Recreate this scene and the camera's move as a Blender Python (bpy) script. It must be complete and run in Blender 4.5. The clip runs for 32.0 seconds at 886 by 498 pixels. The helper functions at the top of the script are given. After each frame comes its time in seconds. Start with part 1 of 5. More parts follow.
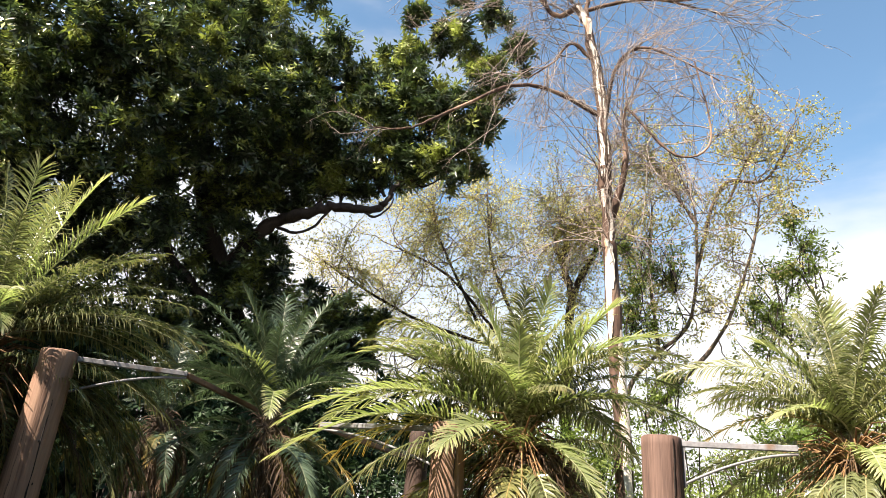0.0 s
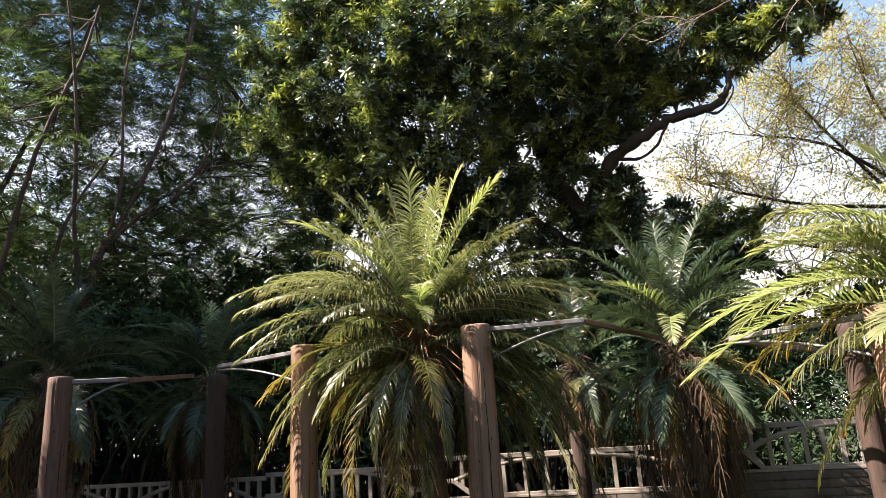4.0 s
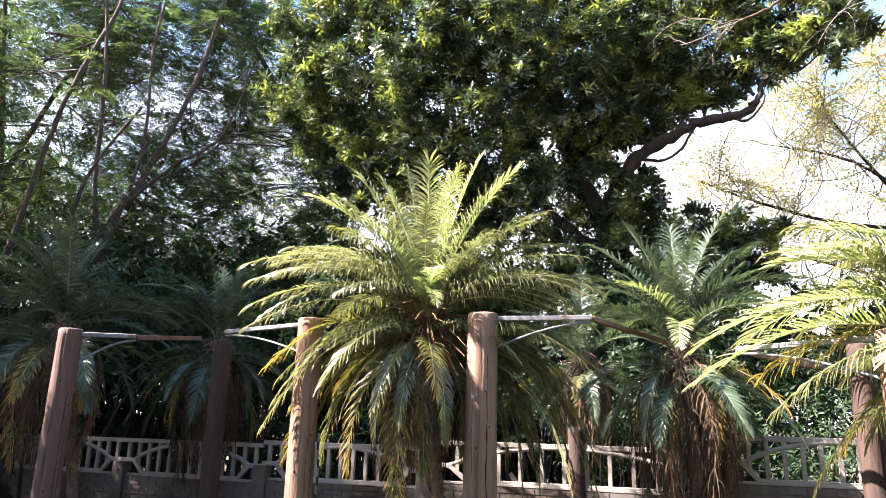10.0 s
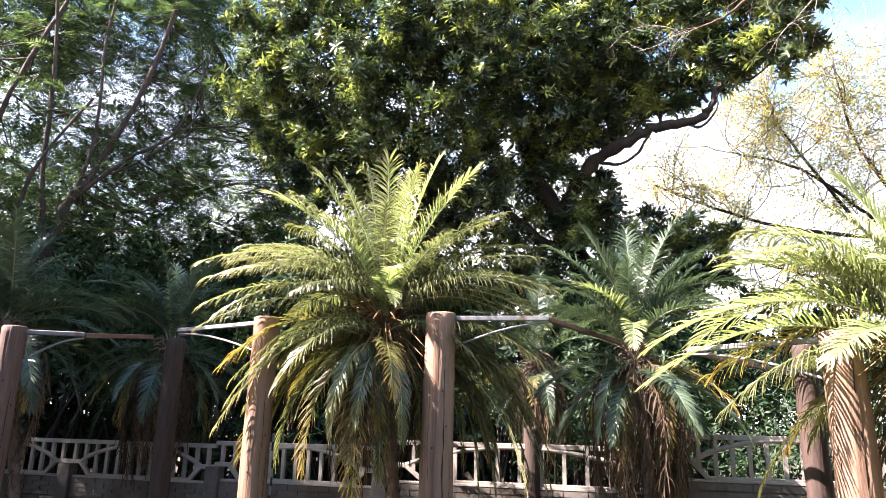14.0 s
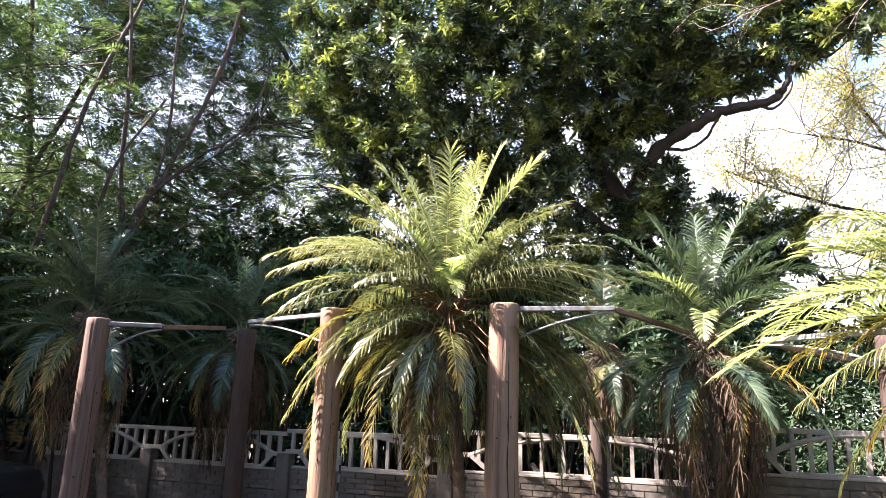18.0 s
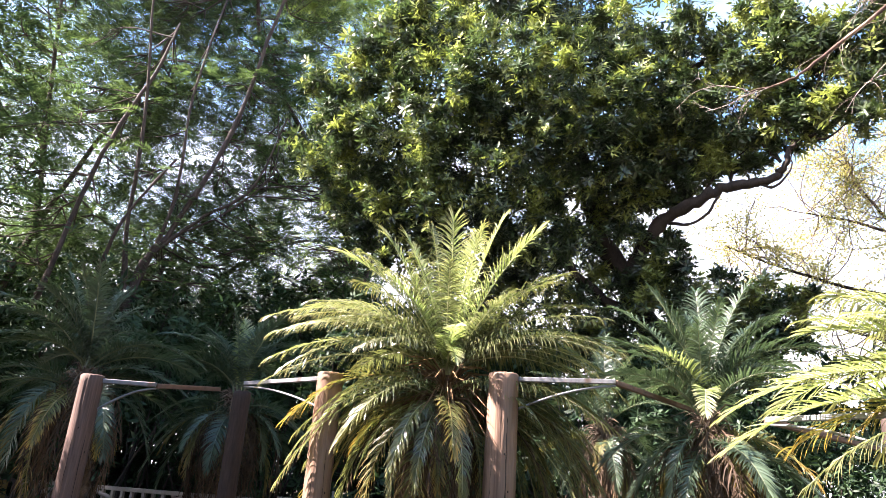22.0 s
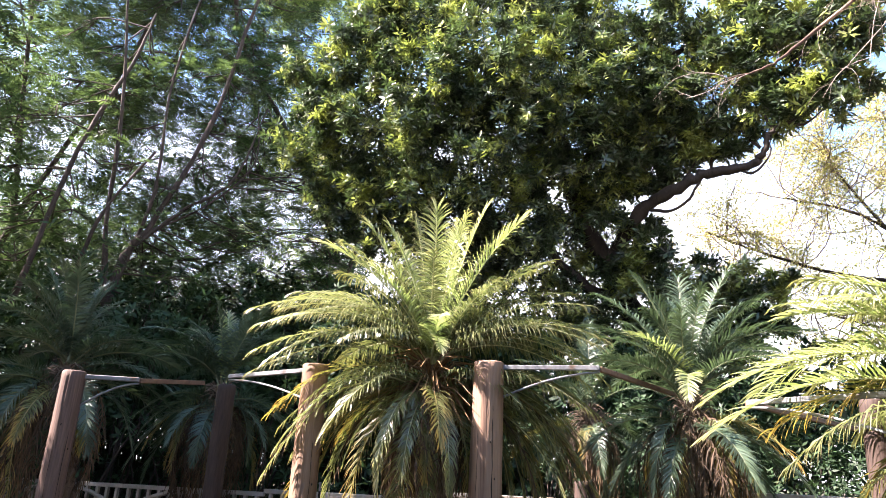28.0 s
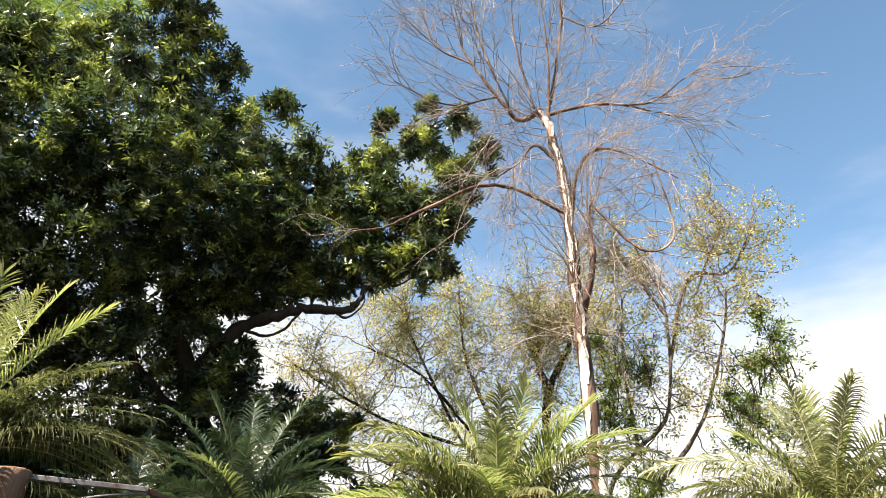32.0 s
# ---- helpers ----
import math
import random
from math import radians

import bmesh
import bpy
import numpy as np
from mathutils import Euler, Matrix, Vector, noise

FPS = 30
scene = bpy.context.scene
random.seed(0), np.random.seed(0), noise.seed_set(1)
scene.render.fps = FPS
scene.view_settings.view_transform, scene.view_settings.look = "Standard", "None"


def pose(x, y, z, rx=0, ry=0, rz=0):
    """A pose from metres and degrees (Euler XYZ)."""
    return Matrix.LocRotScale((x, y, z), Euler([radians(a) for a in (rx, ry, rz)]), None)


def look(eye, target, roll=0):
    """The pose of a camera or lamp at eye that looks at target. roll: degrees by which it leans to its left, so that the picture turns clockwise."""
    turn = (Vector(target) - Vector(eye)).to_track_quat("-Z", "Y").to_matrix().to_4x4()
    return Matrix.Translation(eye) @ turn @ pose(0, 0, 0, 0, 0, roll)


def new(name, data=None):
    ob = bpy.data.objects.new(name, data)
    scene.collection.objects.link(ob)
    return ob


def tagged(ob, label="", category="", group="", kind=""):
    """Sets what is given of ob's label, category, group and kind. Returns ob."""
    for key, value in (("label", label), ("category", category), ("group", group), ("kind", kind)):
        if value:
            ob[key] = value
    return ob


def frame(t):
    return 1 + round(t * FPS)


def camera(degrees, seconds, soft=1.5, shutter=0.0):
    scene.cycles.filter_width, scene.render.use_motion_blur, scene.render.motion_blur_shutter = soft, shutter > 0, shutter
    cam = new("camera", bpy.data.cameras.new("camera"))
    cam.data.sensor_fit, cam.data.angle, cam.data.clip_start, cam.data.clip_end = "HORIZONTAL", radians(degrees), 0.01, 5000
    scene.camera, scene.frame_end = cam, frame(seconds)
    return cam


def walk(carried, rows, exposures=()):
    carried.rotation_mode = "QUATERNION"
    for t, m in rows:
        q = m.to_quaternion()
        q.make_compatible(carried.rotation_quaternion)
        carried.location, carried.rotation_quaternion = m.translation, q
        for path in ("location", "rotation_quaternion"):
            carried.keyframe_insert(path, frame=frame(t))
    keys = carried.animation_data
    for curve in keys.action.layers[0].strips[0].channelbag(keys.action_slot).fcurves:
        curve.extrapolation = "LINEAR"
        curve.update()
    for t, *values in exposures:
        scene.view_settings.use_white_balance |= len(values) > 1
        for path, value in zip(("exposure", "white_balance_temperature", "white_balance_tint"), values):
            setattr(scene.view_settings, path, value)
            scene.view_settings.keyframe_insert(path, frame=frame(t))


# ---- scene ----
# The camera stands in one spot, at eye height, and turns.
EYE = Vector((0.0, 0.0, 1.6))
TURNS = [
    (0.0, 111.24, -4.71, -34.19), (0.5, 117.20, -4.57, -34.74), (1.0, 123.04, -4.42, -34.18), (1.5, 127.41, -4.36, -33.52),
    (2.0, 128.62, -4.76, -32.64), (2.5, 128.45, -4.71, -30.22), (3.0, 121.92, -3.07, -20.00), (3.5, 112.09, 1.07, -6.82),
    (4.0, 105.39, 3.59, -0.58), (4.5, 101.10, 3.49, 0.94), (6.5, 96.63, -0.13, -1.22), (7.0, 97.67, -0.38, -1.16),
    (7.5, 98.76, -0.71, -0.62), (8.0, 100.83, -1.01, -0.69), (8.5, 102.83, -1.62, -0.81), (9.0, 103.50, -1.60, -0.39),
    (9.5, 103.89, -1.50, -0.63), (10.0, 104.13, -1.43, -0.70), (10.5, 104.07, -1.54, -0.46), (11.0, 104.27, -2.27, 1.10),
    (11.5, 103.87, -2.40, 1.19), (12.0, 103.54, -1.99, -0.01), (12.5, 103.66, -1.76, -1.27), (13.0, 104.10, -1.76, -2.25),
    (13.5, 104.33, -1.66, -3.83), (15.5, 102.98, -1.06, -4.48), (16.0, 102.43, -1.47, -0.26), (16.5, 101.69, -1.39, 0.95),
    (17.0, 102.33, -1.51, 0.19), (17.5, 102.32, -1.53, 0.22), (18.0, 103.28, -1.80, 1.06), (18.5, 104.53, -2.32, 1.71),
    (19.0, 106.00, -2.45, 1.80), (19.5, 106.77, -2.76, 1.47), (20.0, 106.97, -2.87, 0.97), (20.5, 107.07, -3.00, 0.28),
    (21.0, 107.33, -3.10, 0.36), (21.5, 108.27, -3.41, 0.75), (22.0, 108.88, -3.60, 0.67), (22.5, 109.13, -3.43, -0.32),
    (23.0, 109.37, -3.57, -0.91), (23.5, 108.30, -3.10, -1.55), (24.0, 107.92, -2.85, -1.65), (24.5, 107.57, -2.87, -1.43),
    (26.5, 107.49, -2.40, -0.78), (27.0, 108.19, -2.28, -0.44), (27.5, 108.07, -2.49, -0.51), (28.0, 108.07, -2.40, -0.38),
    (28.5, 107.70, -2.36, -0.44), (29.0, 107.09, -2.70, -1.70), (29.5, 108.36, -5.07, -12.95), (30.0, 110.77, -5.31, -25.16),
    (30.5, 114.95, -4.18, -31.14), (31.0, 118.66, -3.64, -32.93), (31.5, 119.46, -2.91, -35.40), (32.0, 119.60, -2.41, -35.71),
]
cam = camera(65.97, 32.0, soft=0.6)
EXPOSURES = [(t, stops, 6550 if 4.2 < t < 29.2 else 7150, 10 + (10 if 4.2 < t < 29.2 else 4 if 2.5 < t < 30.2 else 1)) for t, stops in (
    (0.0, 1.84), (1.0, 1.84), (2.0, 1.90), (3.0, 1.88), (3.5, 1.86), (4.0, 2.08), (4.5, 2.44), (6.5, 2.94), (9.0, 3.12), (28.0, 3.10),
    (29.0, 2.90), (29.5, 2.72), (30.0, 2.34), (30.5, 2.12), (31.0, 1.87), (32.0, 1.83))]
walk(cam, [(t, pose(EYE.x, EYE.y, EYE.z, rx, ry, rz)) for t, rx, ry, rz in TURNS], EXPOSURES)

# ---- daylight ----
SUN_AZIMUTH, SUN_HEIGHT = -95.0, 46.0      # degrees: azimuth from +y towards +x
world = bpy.data.worlds.new("world")
scene.world = world
world.use_nodes = True
wn, wl = world.node_tree.nodes, world.node_tree.links
wn.clear()
sky = wn.new("ShaderNodeTexSky")
sky.sky_type, sky.sun_disc = "NISHITA", False
sky.sun_elevation, sky.sun_rotation = radians(SUN_HEIGHT), radians(SUN_AZIMUTH)
sky.air_density, sky.dust_density, sky.ozone_density = 1.0, 0.35, 1.2
coords = wn.new("ShaderNodeTexCoord")
split = wn.new("ShaderNodeSeparateXYZ")
wl.new(coords.outputs["Generated"], split.inputs[0])
stretch = wn.new("ShaderNodeMapping")
stretch.inputs["Scale"].default_value = (1.6, 1.6, 5.0)
wl.new(coords.outputs["Generated"], stretch.inputs[0])
cloud_noise = wn.new("ShaderNodeTexNoise")
cloud_noise.inputs["Scale"].default_value, cloud_noise.inputs["Detail"].default_value = 1.3, 6.0
cloud_noise.inputs["Roughness"].default_value = 0.55
wl.new(stretch.outputs[0], cloud_noise.inputs["Vector"])
low = wn.new("ShaderNodeMapRange")
low.inputs["From Min"].default_value, low.inputs["From Max"].default_value = 0.62, 0.16
low.inputs["To Min"].default_value, low.inputs["To Max"].default_value = -0.20, 0.42
wl.new(split.outputs["Z"], low.inputs["Value"])
amount = wn.new("ShaderNodeMath")
amount.operation = "ADD"
wl.new(cloud_noise.outputs["Fac"], amount.inputs[0])
wl.new(low.outputs[0], amount.inputs[1])
cover = wn.new("ShaderNodeMapRange")
cover.interpolation_type = "SMOOTHSTEP"
cover.inputs["From Min"].default_value, cover.inputs["From Max"].default_value = 0.33, 0.90
wl.new(amount.outputs[0], cover.inputs["Value"])
clouds = wn.new("ShaderNodeMix")
clouds.data_type = "RGBA"
clouds.inputs["B"].default_value = (7.1, 7.2, 7.5, 1)
wl.new(cover.outputs[0], clouds.inputs["Factor"])
air = wn.new("ShaderNodeMix")
air.data_type, air.blend_type = "RGBA", "MULTIPLY"
air.inputs["Factor"].default_value = 1.0
air.inputs["B"].default_value = (1.27, 1.54, 1.57, 1)
wl.new(sky.outputs[0], air.inputs["A"])
wl.new(air.outputs["Result"], clouds.inputs["A"])
back = wn.new("ShaderNodeBackground")
back.inputs["Strength"].default_value = 0.05
wl.new(clouds.outputs["Result"], back.inputs["Color"])
world_out = wn.new("ShaderNodeOutputWorld")
wl.new(back.outputs[0], world_out.inputs["Surface"])

sun_data = bpy.data.lights.new("sun", "SUN")
sun_data.energy, sun_data.angle, sun_data.color = 5.0, radians(0.53), (1.0, 0.91, 0.84)
sun = new("sun", sun_data)
to_sun = Vector((math.sin(radians(SUN_AZIMUTH)) * math.cos(radians(SUN_HEIGHT)),
                 math.cos(radians(SUN_AZIMUTH)) * math.cos(radians(SUN_HEIGHT)), math.sin(radians(SUN_HEIGHT))))
sun.matrix_world = look(to_sun * 60, (0, 0, 0))


# ---- materials ----
def material(name, dark, light, scale=6.0, rough=0.7, bump=0.2, stretch=(1, 1, 1), island=0.0, vary=0.0, through_light=0.0,
             third=None, third_scale=1.2, third_at=(0.5, 0.65), fine=6.0, spec=0.4, tip=None, tip_at=(0.6, 1.5), rib=None):
    """Two-scale mottled surface; island and vary shift the value per piece, through_light adds translucency."""
    m = bpy.data.materials.new(name)
    m.use_nodes = True
    n, l = m.node_tree.nodes, m.node_tree.links
    n.clear()
    tc = n.new("ShaderNodeTexCoord")
    mp = n.new("ShaderNodeMapping")
    mp.inputs["Scale"].default_value = stretch
    l.new(tc.outputs["Object"], mp.inputs[0])
    a = n.new("ShaderNodeTexNoise")
    a.inputs["Scale"].default_value, a.inputs["Detail"].default_value, a.inputs["Roughness"].default_value = scale, 5.0, 0.65
    b = n.new("ShaderNodeTexNoise")
    b.inputs["Scale"].default_value, b.inputs["Detail"].default_value = scale * fine, 3.0
    for tex in (a, b):
        l.new(mp.outputs[0], tex.inputs["Vector"])
    both = n.new("ShaderNodeMix")
    both.inputs["Factor"].default_value = 0.4
    l.new(a.outputs["Fac"], both.inputs["A"])
    l.new(b.outputs["Fac"], both.inputs["B"])
    ramp = n.new("ShaderNodeMapRange")
    ramp.inputs["From Min"].default_value, ramp.inputs["From Max"].default_value = 0.36, 0.64
    l.new(both.outputs["Result"], ramp.inputs["Value"])
    col = n.new("ShaderNodeMix")
    col.data_type = "RGBA"
    col.inputs["A"].default_value, col.inputs["B"].default_value = (*dark, 1), (*light, 1)
    l.new(ramp.outputs[0], col.inputs["Factor"])
    out_col = col.outputs["Result"]
    if third:
        c = n.new("ShaderNodeTexNoise")
        c.inputs["Scale"].default_value, c.inputs["Detail"].default_value = third_scale, 4.0
        l.new(mp.outputs[0], c.inputs["Vector"])
        edge = n.new("ShaderNodeMapRange")
        edge.inputs["From Min"].default_value, edge.inputs["From Max"].default_value = third_at
        l.new(c.outputs["Fac"], edge.inputs["Value"])
        mix = n.new("ShaderNodeMix")
        mix.data_type = "RGBA"
        mix.inputs["B"].default_value = (*third, 1)
        l.new(edge.outputs[0], mix.inputs["Factor"])
        l.new(out_col, mix.inputs["A"])
        out_col = mix.outputs["Result"]
    if rib:
        row, thin, stalk = n.new("ShaderNodeSeparateXYZ"), n.new("ShaderNodeMapRange"), n.new("ShaderNodeMix")
        l.new(tc.outputs["UV"], row.inputs[0])
        thin.inputs["From Min"].default_value, thin.inputs["From Max"].default_value = -0.4, -0.6
        l.new(row.outputs["Y"], thin.inputs["Value"])
        stalk.data_type = "RGBA"
        stalk.inputs["B"].default_value = (*rib, 1)
        l.new(thin.outputs[0], stalk.inputs["Factor"])
        l.new(out_col, stalk.inputs["A"])
        out_col = stalk.outputs["Result"]
    if tip:
        along, gate, mean = n.new("ShaderNodeSeparateXYZ"), n.new("ShaderNodeMapRange"), n.new("ShaderNodeMath")
        l.new(tc.outputs["UV"], along.inputs[0])
        l.new(along.outputs["X"], mean.inputs[0])
        l.new(along.outputs["Y"], mean.inputs[1])
        gate.inputs["From Min"].default_value, gate.inputs["From Max"].default_value = tip_at
        l.new(mean.outputs[0], gate.inputs["Value"])
        end = n.new("ShaderNodeMix")
        end.data_type = "RGBA"
        end.inputs["B"].default_value = (*tip, 1)
        l.new(gate.outputs[0], end.inputs["Factor"])
        l.new(out_col, end.inputs["A"])
        out_col = end.outputs["Result"]
    for strength, kind, socket in ((island, "ShaderNodeNewGeometry", "Random Per Island"), (vary, "ShaderNodeObjectInfo", "Random")):
        if strength:
            src = n.new(kind)
            rng = n.new("ShaderNodeMapRange")
            rng.inputs["To Min"].default_value, rng.inputs["To Max"].default_value = 1 - strength, 1 + strength
            l.new(src.outputs[socket], rng.inputs["Value"])
            hsv = n.new("ShaderNodeHueSaturation")
            l.new(rng.outputs[0], hsv.inputs["Value"])
            l.new(out_col, hsv.inputs["Color"])
            out_col = hsv.outputs[0]
    p = n.new("ShaderNodeBsdfPrincipled")
    p.inputs["Roughness"].default_value = rough
    p.inputs["Specular IOR Level"].default_value = spec
    l.new(out_col, p.inputs["Base Color"])
    if bump:
        bp = n.new("ShaderNodeBump")
        bp.inputs["Strength"].default_value, bp.inputs["Distance"].default_value = bump, 0.02
        l.new(both.outputs["Result"], bp.inputs["Height"])
        l.new(bp.outputs[0], p.inputs["Normal"])
    surface = p.outputs[0]
    if through_light:
        tr = n.new("ShaderNodeBsdfTranslucent")
        glow = n.new("ShaderNodeMix")
        glow.data_type, glow.blend_type = "RGBA", "MULTIPLY"
        glow.inputs["Factor"].default_value = 1.0
        glow.inputs["B"].default_value = (1.25, 1.38, 0.85, 1)
        l.new(out_col, glow.inputs["A"])
        l.new(glow.outputs["Result"], tr.inputs["Color"])
        ms = n.new("ShaderNodeMixShader")
        ms.inputs[0].default_value = through_light
        l.new(surface, ms.inputs[1])
        l.new(tr.outputs[0], ms.inputs[2])
        surface = ms.outputs[0]
    o = n.new("ShaderNodeOutputMaterial")
    l.new(surface, o.inputs["Surface"])
    return m


SOIL = material("soil", (0.0298, 0.0221, 0.0153), (0.085, 0.0638, 0.0425), 2.5, 0.95, 0.6, third=(0.111, 0.085, 0.051), third_scale=6)
WEED = material("weed_leaf", (0.030, 0.062, 0.032), (0.062, 0.106, 0.054), 3, 0.5, 0.0, island=0.35, through_light=0.3)
WEED_DRY = material("dry_litter", (0.125, 0.0858, 0.0468), (0.234, 0.172, 0.101), 3, 0.8, 0.0, island=0.4)
POLE = material("weathered_pole_wood", (0.10, 0.054, 0.036), (0.295, 0.178, 0.118), 3.0, 0.75, 0.45, (4, 4, 0.16), vary=0.12, third=(0.34, 0.222, 0.15), third_scale=1.0, third_at=(0.5, 0.75))
# Pole wood toned down: shade on two poles is put into the colour.
POLE_HALF_SHADE = material("shade_toned_brown_pole_wood", (0.0546, 0.0328, 0.0257), (0.164, 0.0998, 0.0764), 3.0, 0.8, 0.45, (4, 4, 0.16), third=(0.187, 0.125, 0.0936), third_scale=1.0, third_at=(0.58, 0.8))
# Darker copy of the pole wood; the shade behind the palms is in its colour.
POLE_DEEP_SHADE = material("deep_shade_pole_wood", (0.022, 0.014, 0.011), (0.06, 0.036, 0.027), 3.0, 0.8, 0.4, (3, 3, 0.35), vary=0.15)
CRACK = material("pole_crack", (0.012, 0.008, 0.006), (0.03, 0.02, 0.014), 6, 0.9, 0.0)
STEEL = material("grey_steel", (0.13, 0.13, 0.135), (0.24, 0.24, 0.25), 9, 0.45, 0.1, third=(0.15, 0.10, 0.07), third_scale=7, third_at=(0.58, 0.73))
RUST = material("rusty_steel", (0.10, 0.06, 0.045), (0.20, 0.12, 0.08), 9, 0.8, 0.2)
CONCRETE = material("painted_concrete", (0.095, 0.082, 0.071), (0.168, 0.147, 0.13), 3, 0.85, 0.25, third=(0.070, 0.055, 0.042), third_scale=1.1, third_at=(0.46, 0.66), vary=0.06)
RAIL = material("cream_rail_paint", (0.24, 0.212, 0.182), (0.35, 0.312, 0.275), 5, 0.7, 0.12, third=(0.25, 0.205, 0.165), third_scale=4, third_at=(0.55, 0.75))
FROND = material("palm_frond", (0.098, 0.118, 0.050), (0.225, 0.232, 0.115), 1.2, 0.26, 0.0, vary=0.25, island=0.25, through_light=0.36, spec=0.85, tip=(0.28, 0.245, 0.11), tip_at=(1.2, 2.0), rib=(0.35, 0.34, 0.19))
# Brighter frond for young and sunlit leaves, the sunlight put into the colour.
FROND_BRIGHT = material("young_and_sunlit_palm_frond", (0.195, 0.24, 0.088), (0.35, 0.395, 0.185), 1.2, 0.26, 0.0, vary=0.18, island=0.25, through_light=0.42, spec=0.85, tip=(0.41, 0.39, 0.22), tip_at=(1.1, 1.9), rib=(0.43, 0.43, 0.26))
# Palm frond in darker blue-green: the shade on these palms is coloured in.
FROND_SHADE = material("shade_toned_blue_palm_frond", (0.0468, 0.0764, 0.0468), (0.0975, 0.136, 0.0819), 1.2, 0.32, 0.0, vary=0.2, island=0.22, through_light=0.28, spec=0.6, rib=(0.133, 0.148, 0.078))
FROND_YELLOW = material("yellowing_palm_frond", (0.101, 0.109, 0.0351), (0.195, 0.187, 0.0702), 1.5, 0.4, 0.0, vary=0.2, island=0.25, through_light=0.35, tip=(0.36, 0.23, 0.065), tip_at=(1.0, 1.75), rib=(0.265, 0.203, 0.078))
FROND_DEAD = material("dead_palm_frond", (0.0546, 0.0335, 0.0203), (0.148, 0.0936, 0.053), 1.5, 0.8, 0.0, vary=0.35, island=0.3, through_light=0.15)
LEAF_BASE = material("orange_leaf_base", (0.11, 0.058, 0.026), (0.25, 0.145, 0.06), 9, 0.7, 0.3, island=0.35)
FIBRE = material("palm_trunk_fibre", (0.09, 0.06, 0.045), (0.22, 0.16, 0.11), 14, 0.9, 0.5)
GLOSSY = material("glossy_leaf", (0.015, 0.030, 0.015), (0.080, 0.112, 0.048), 0.9, 0.28, 0.0, island=0.55, through_light=0.25, spec=0.6, third=(0.27, 0.305, 0.09), third_scale=1.9, third_at=(0.515, 0.59))
FEATHER = material("feathery_leaf", (0.032, 0.058, 0.032), (0.10, 0.135, 0.055), 0.4, 0.45, 0.0, island=0.4, through_light=0.45, spec=0.3)
FEATHER_LIGHT = material("light_feathery_leaf", (0.07, 0.11, 0.035), (0.21, 0.27, 0.08), 0.4, 0.5, 0.0, island=0.3, through_light=0.5)
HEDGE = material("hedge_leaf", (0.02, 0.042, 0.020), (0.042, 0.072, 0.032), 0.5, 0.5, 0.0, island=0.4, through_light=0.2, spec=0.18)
SMALL = material("small_yellow_green_leaf", (0.32, 0.28, 0.10), (0.51, 0.45, 0.20), 0.6, 0.5, 0.0, island=0.4, through_light=0.42)
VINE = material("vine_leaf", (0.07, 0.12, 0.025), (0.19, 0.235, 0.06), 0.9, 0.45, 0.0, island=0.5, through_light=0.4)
BARK_DARK = material("dark_bark", (0.020, 0.015, 0.012), (0.055, 0.040, 0.031), 4, 0.9, 0.5, (2, 2, 0.6))
# Brown bark toned darker; the shade on the trunks is in its colour.
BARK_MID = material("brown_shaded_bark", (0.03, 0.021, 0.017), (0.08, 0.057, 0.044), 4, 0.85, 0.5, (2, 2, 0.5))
BARK = material("grey_brown_bark", (0.09, 0.065, 0.05), (0.20, 0.15, 0.115), 4, 0.85, 0.5, (2, 2, 0.5))
BARK_PALE = material("peeling_pale_bark", (0.035, 0.022, 0.017), (0.13, 0.075, 0.05), 3, 0.8, 0.5, (2, 2, 0.4), third=(0.30, 0.20, 0.14), third_scale=1.1, third_at=(0.55, 0.62))
YELLOW_SLAT = material("yellow_slat", (0.42, 0.30, 0.10), (0.58, 0.44, 0.18), 6, 0.7, 0.1)
BLACK_PAINT = material("black_car_paint", (0.008, 0.008, 0.009), (0.014, 0.014, 0.016), 3, 0.25, 0.0, spec=0.6)
RUBBER = material("black_rubber", (0.012, 0.012, 0.012), (0.025, 0.025, 0.025), 8, 0.8, 0.2)
CHROME = material("dull_metal", (0.35, 0.35, 0.36), (0.5, 0.5, 0.52), 8, 0.3, 0.0)
ORANGE = material("orange_paint", (0.55, 0.24, 0.03), (0.75, 0.36, 0.05), 6, 0.6, 0.1)
CLOTH = material("pale_yellow_cloth", (0.50, 0.44, 0.26), (0.68, 0.62, 0.42), 12, 0.9, 0.3)
GLASS_DARK = material("dark_car_glass", (0.01, 0.012, 0.014), (0.02, 0.022, 0.025), 2, 0.08, 0.0, spec=0.6)
PEELED = material("bare_white_wood", (0.50, 0.44, 0.37), (0.72, 0.66, 0.58), 5, 0.7, 0.3, (3, 3, 0.5), third=(0.34, 0.20, 0.12), third_scale=2.2, third_at=(0.58, 0.66))
TWIG = material("bare_twig", (0.05, 0.035, 0.028), (0.42, 0.34, 0.285), 2.6, 0.75, 0.0)


# ---- helpers for building ----
def spot(az, el, d):
    """The place at azimuth az and height angle el (degrees), d metres away over the ground, from the standing point."""
    a = radians(az)
    return np.array((d * math.sin(a), d * math.cos(a), EYE.z + d * math.tan(radians(el))))


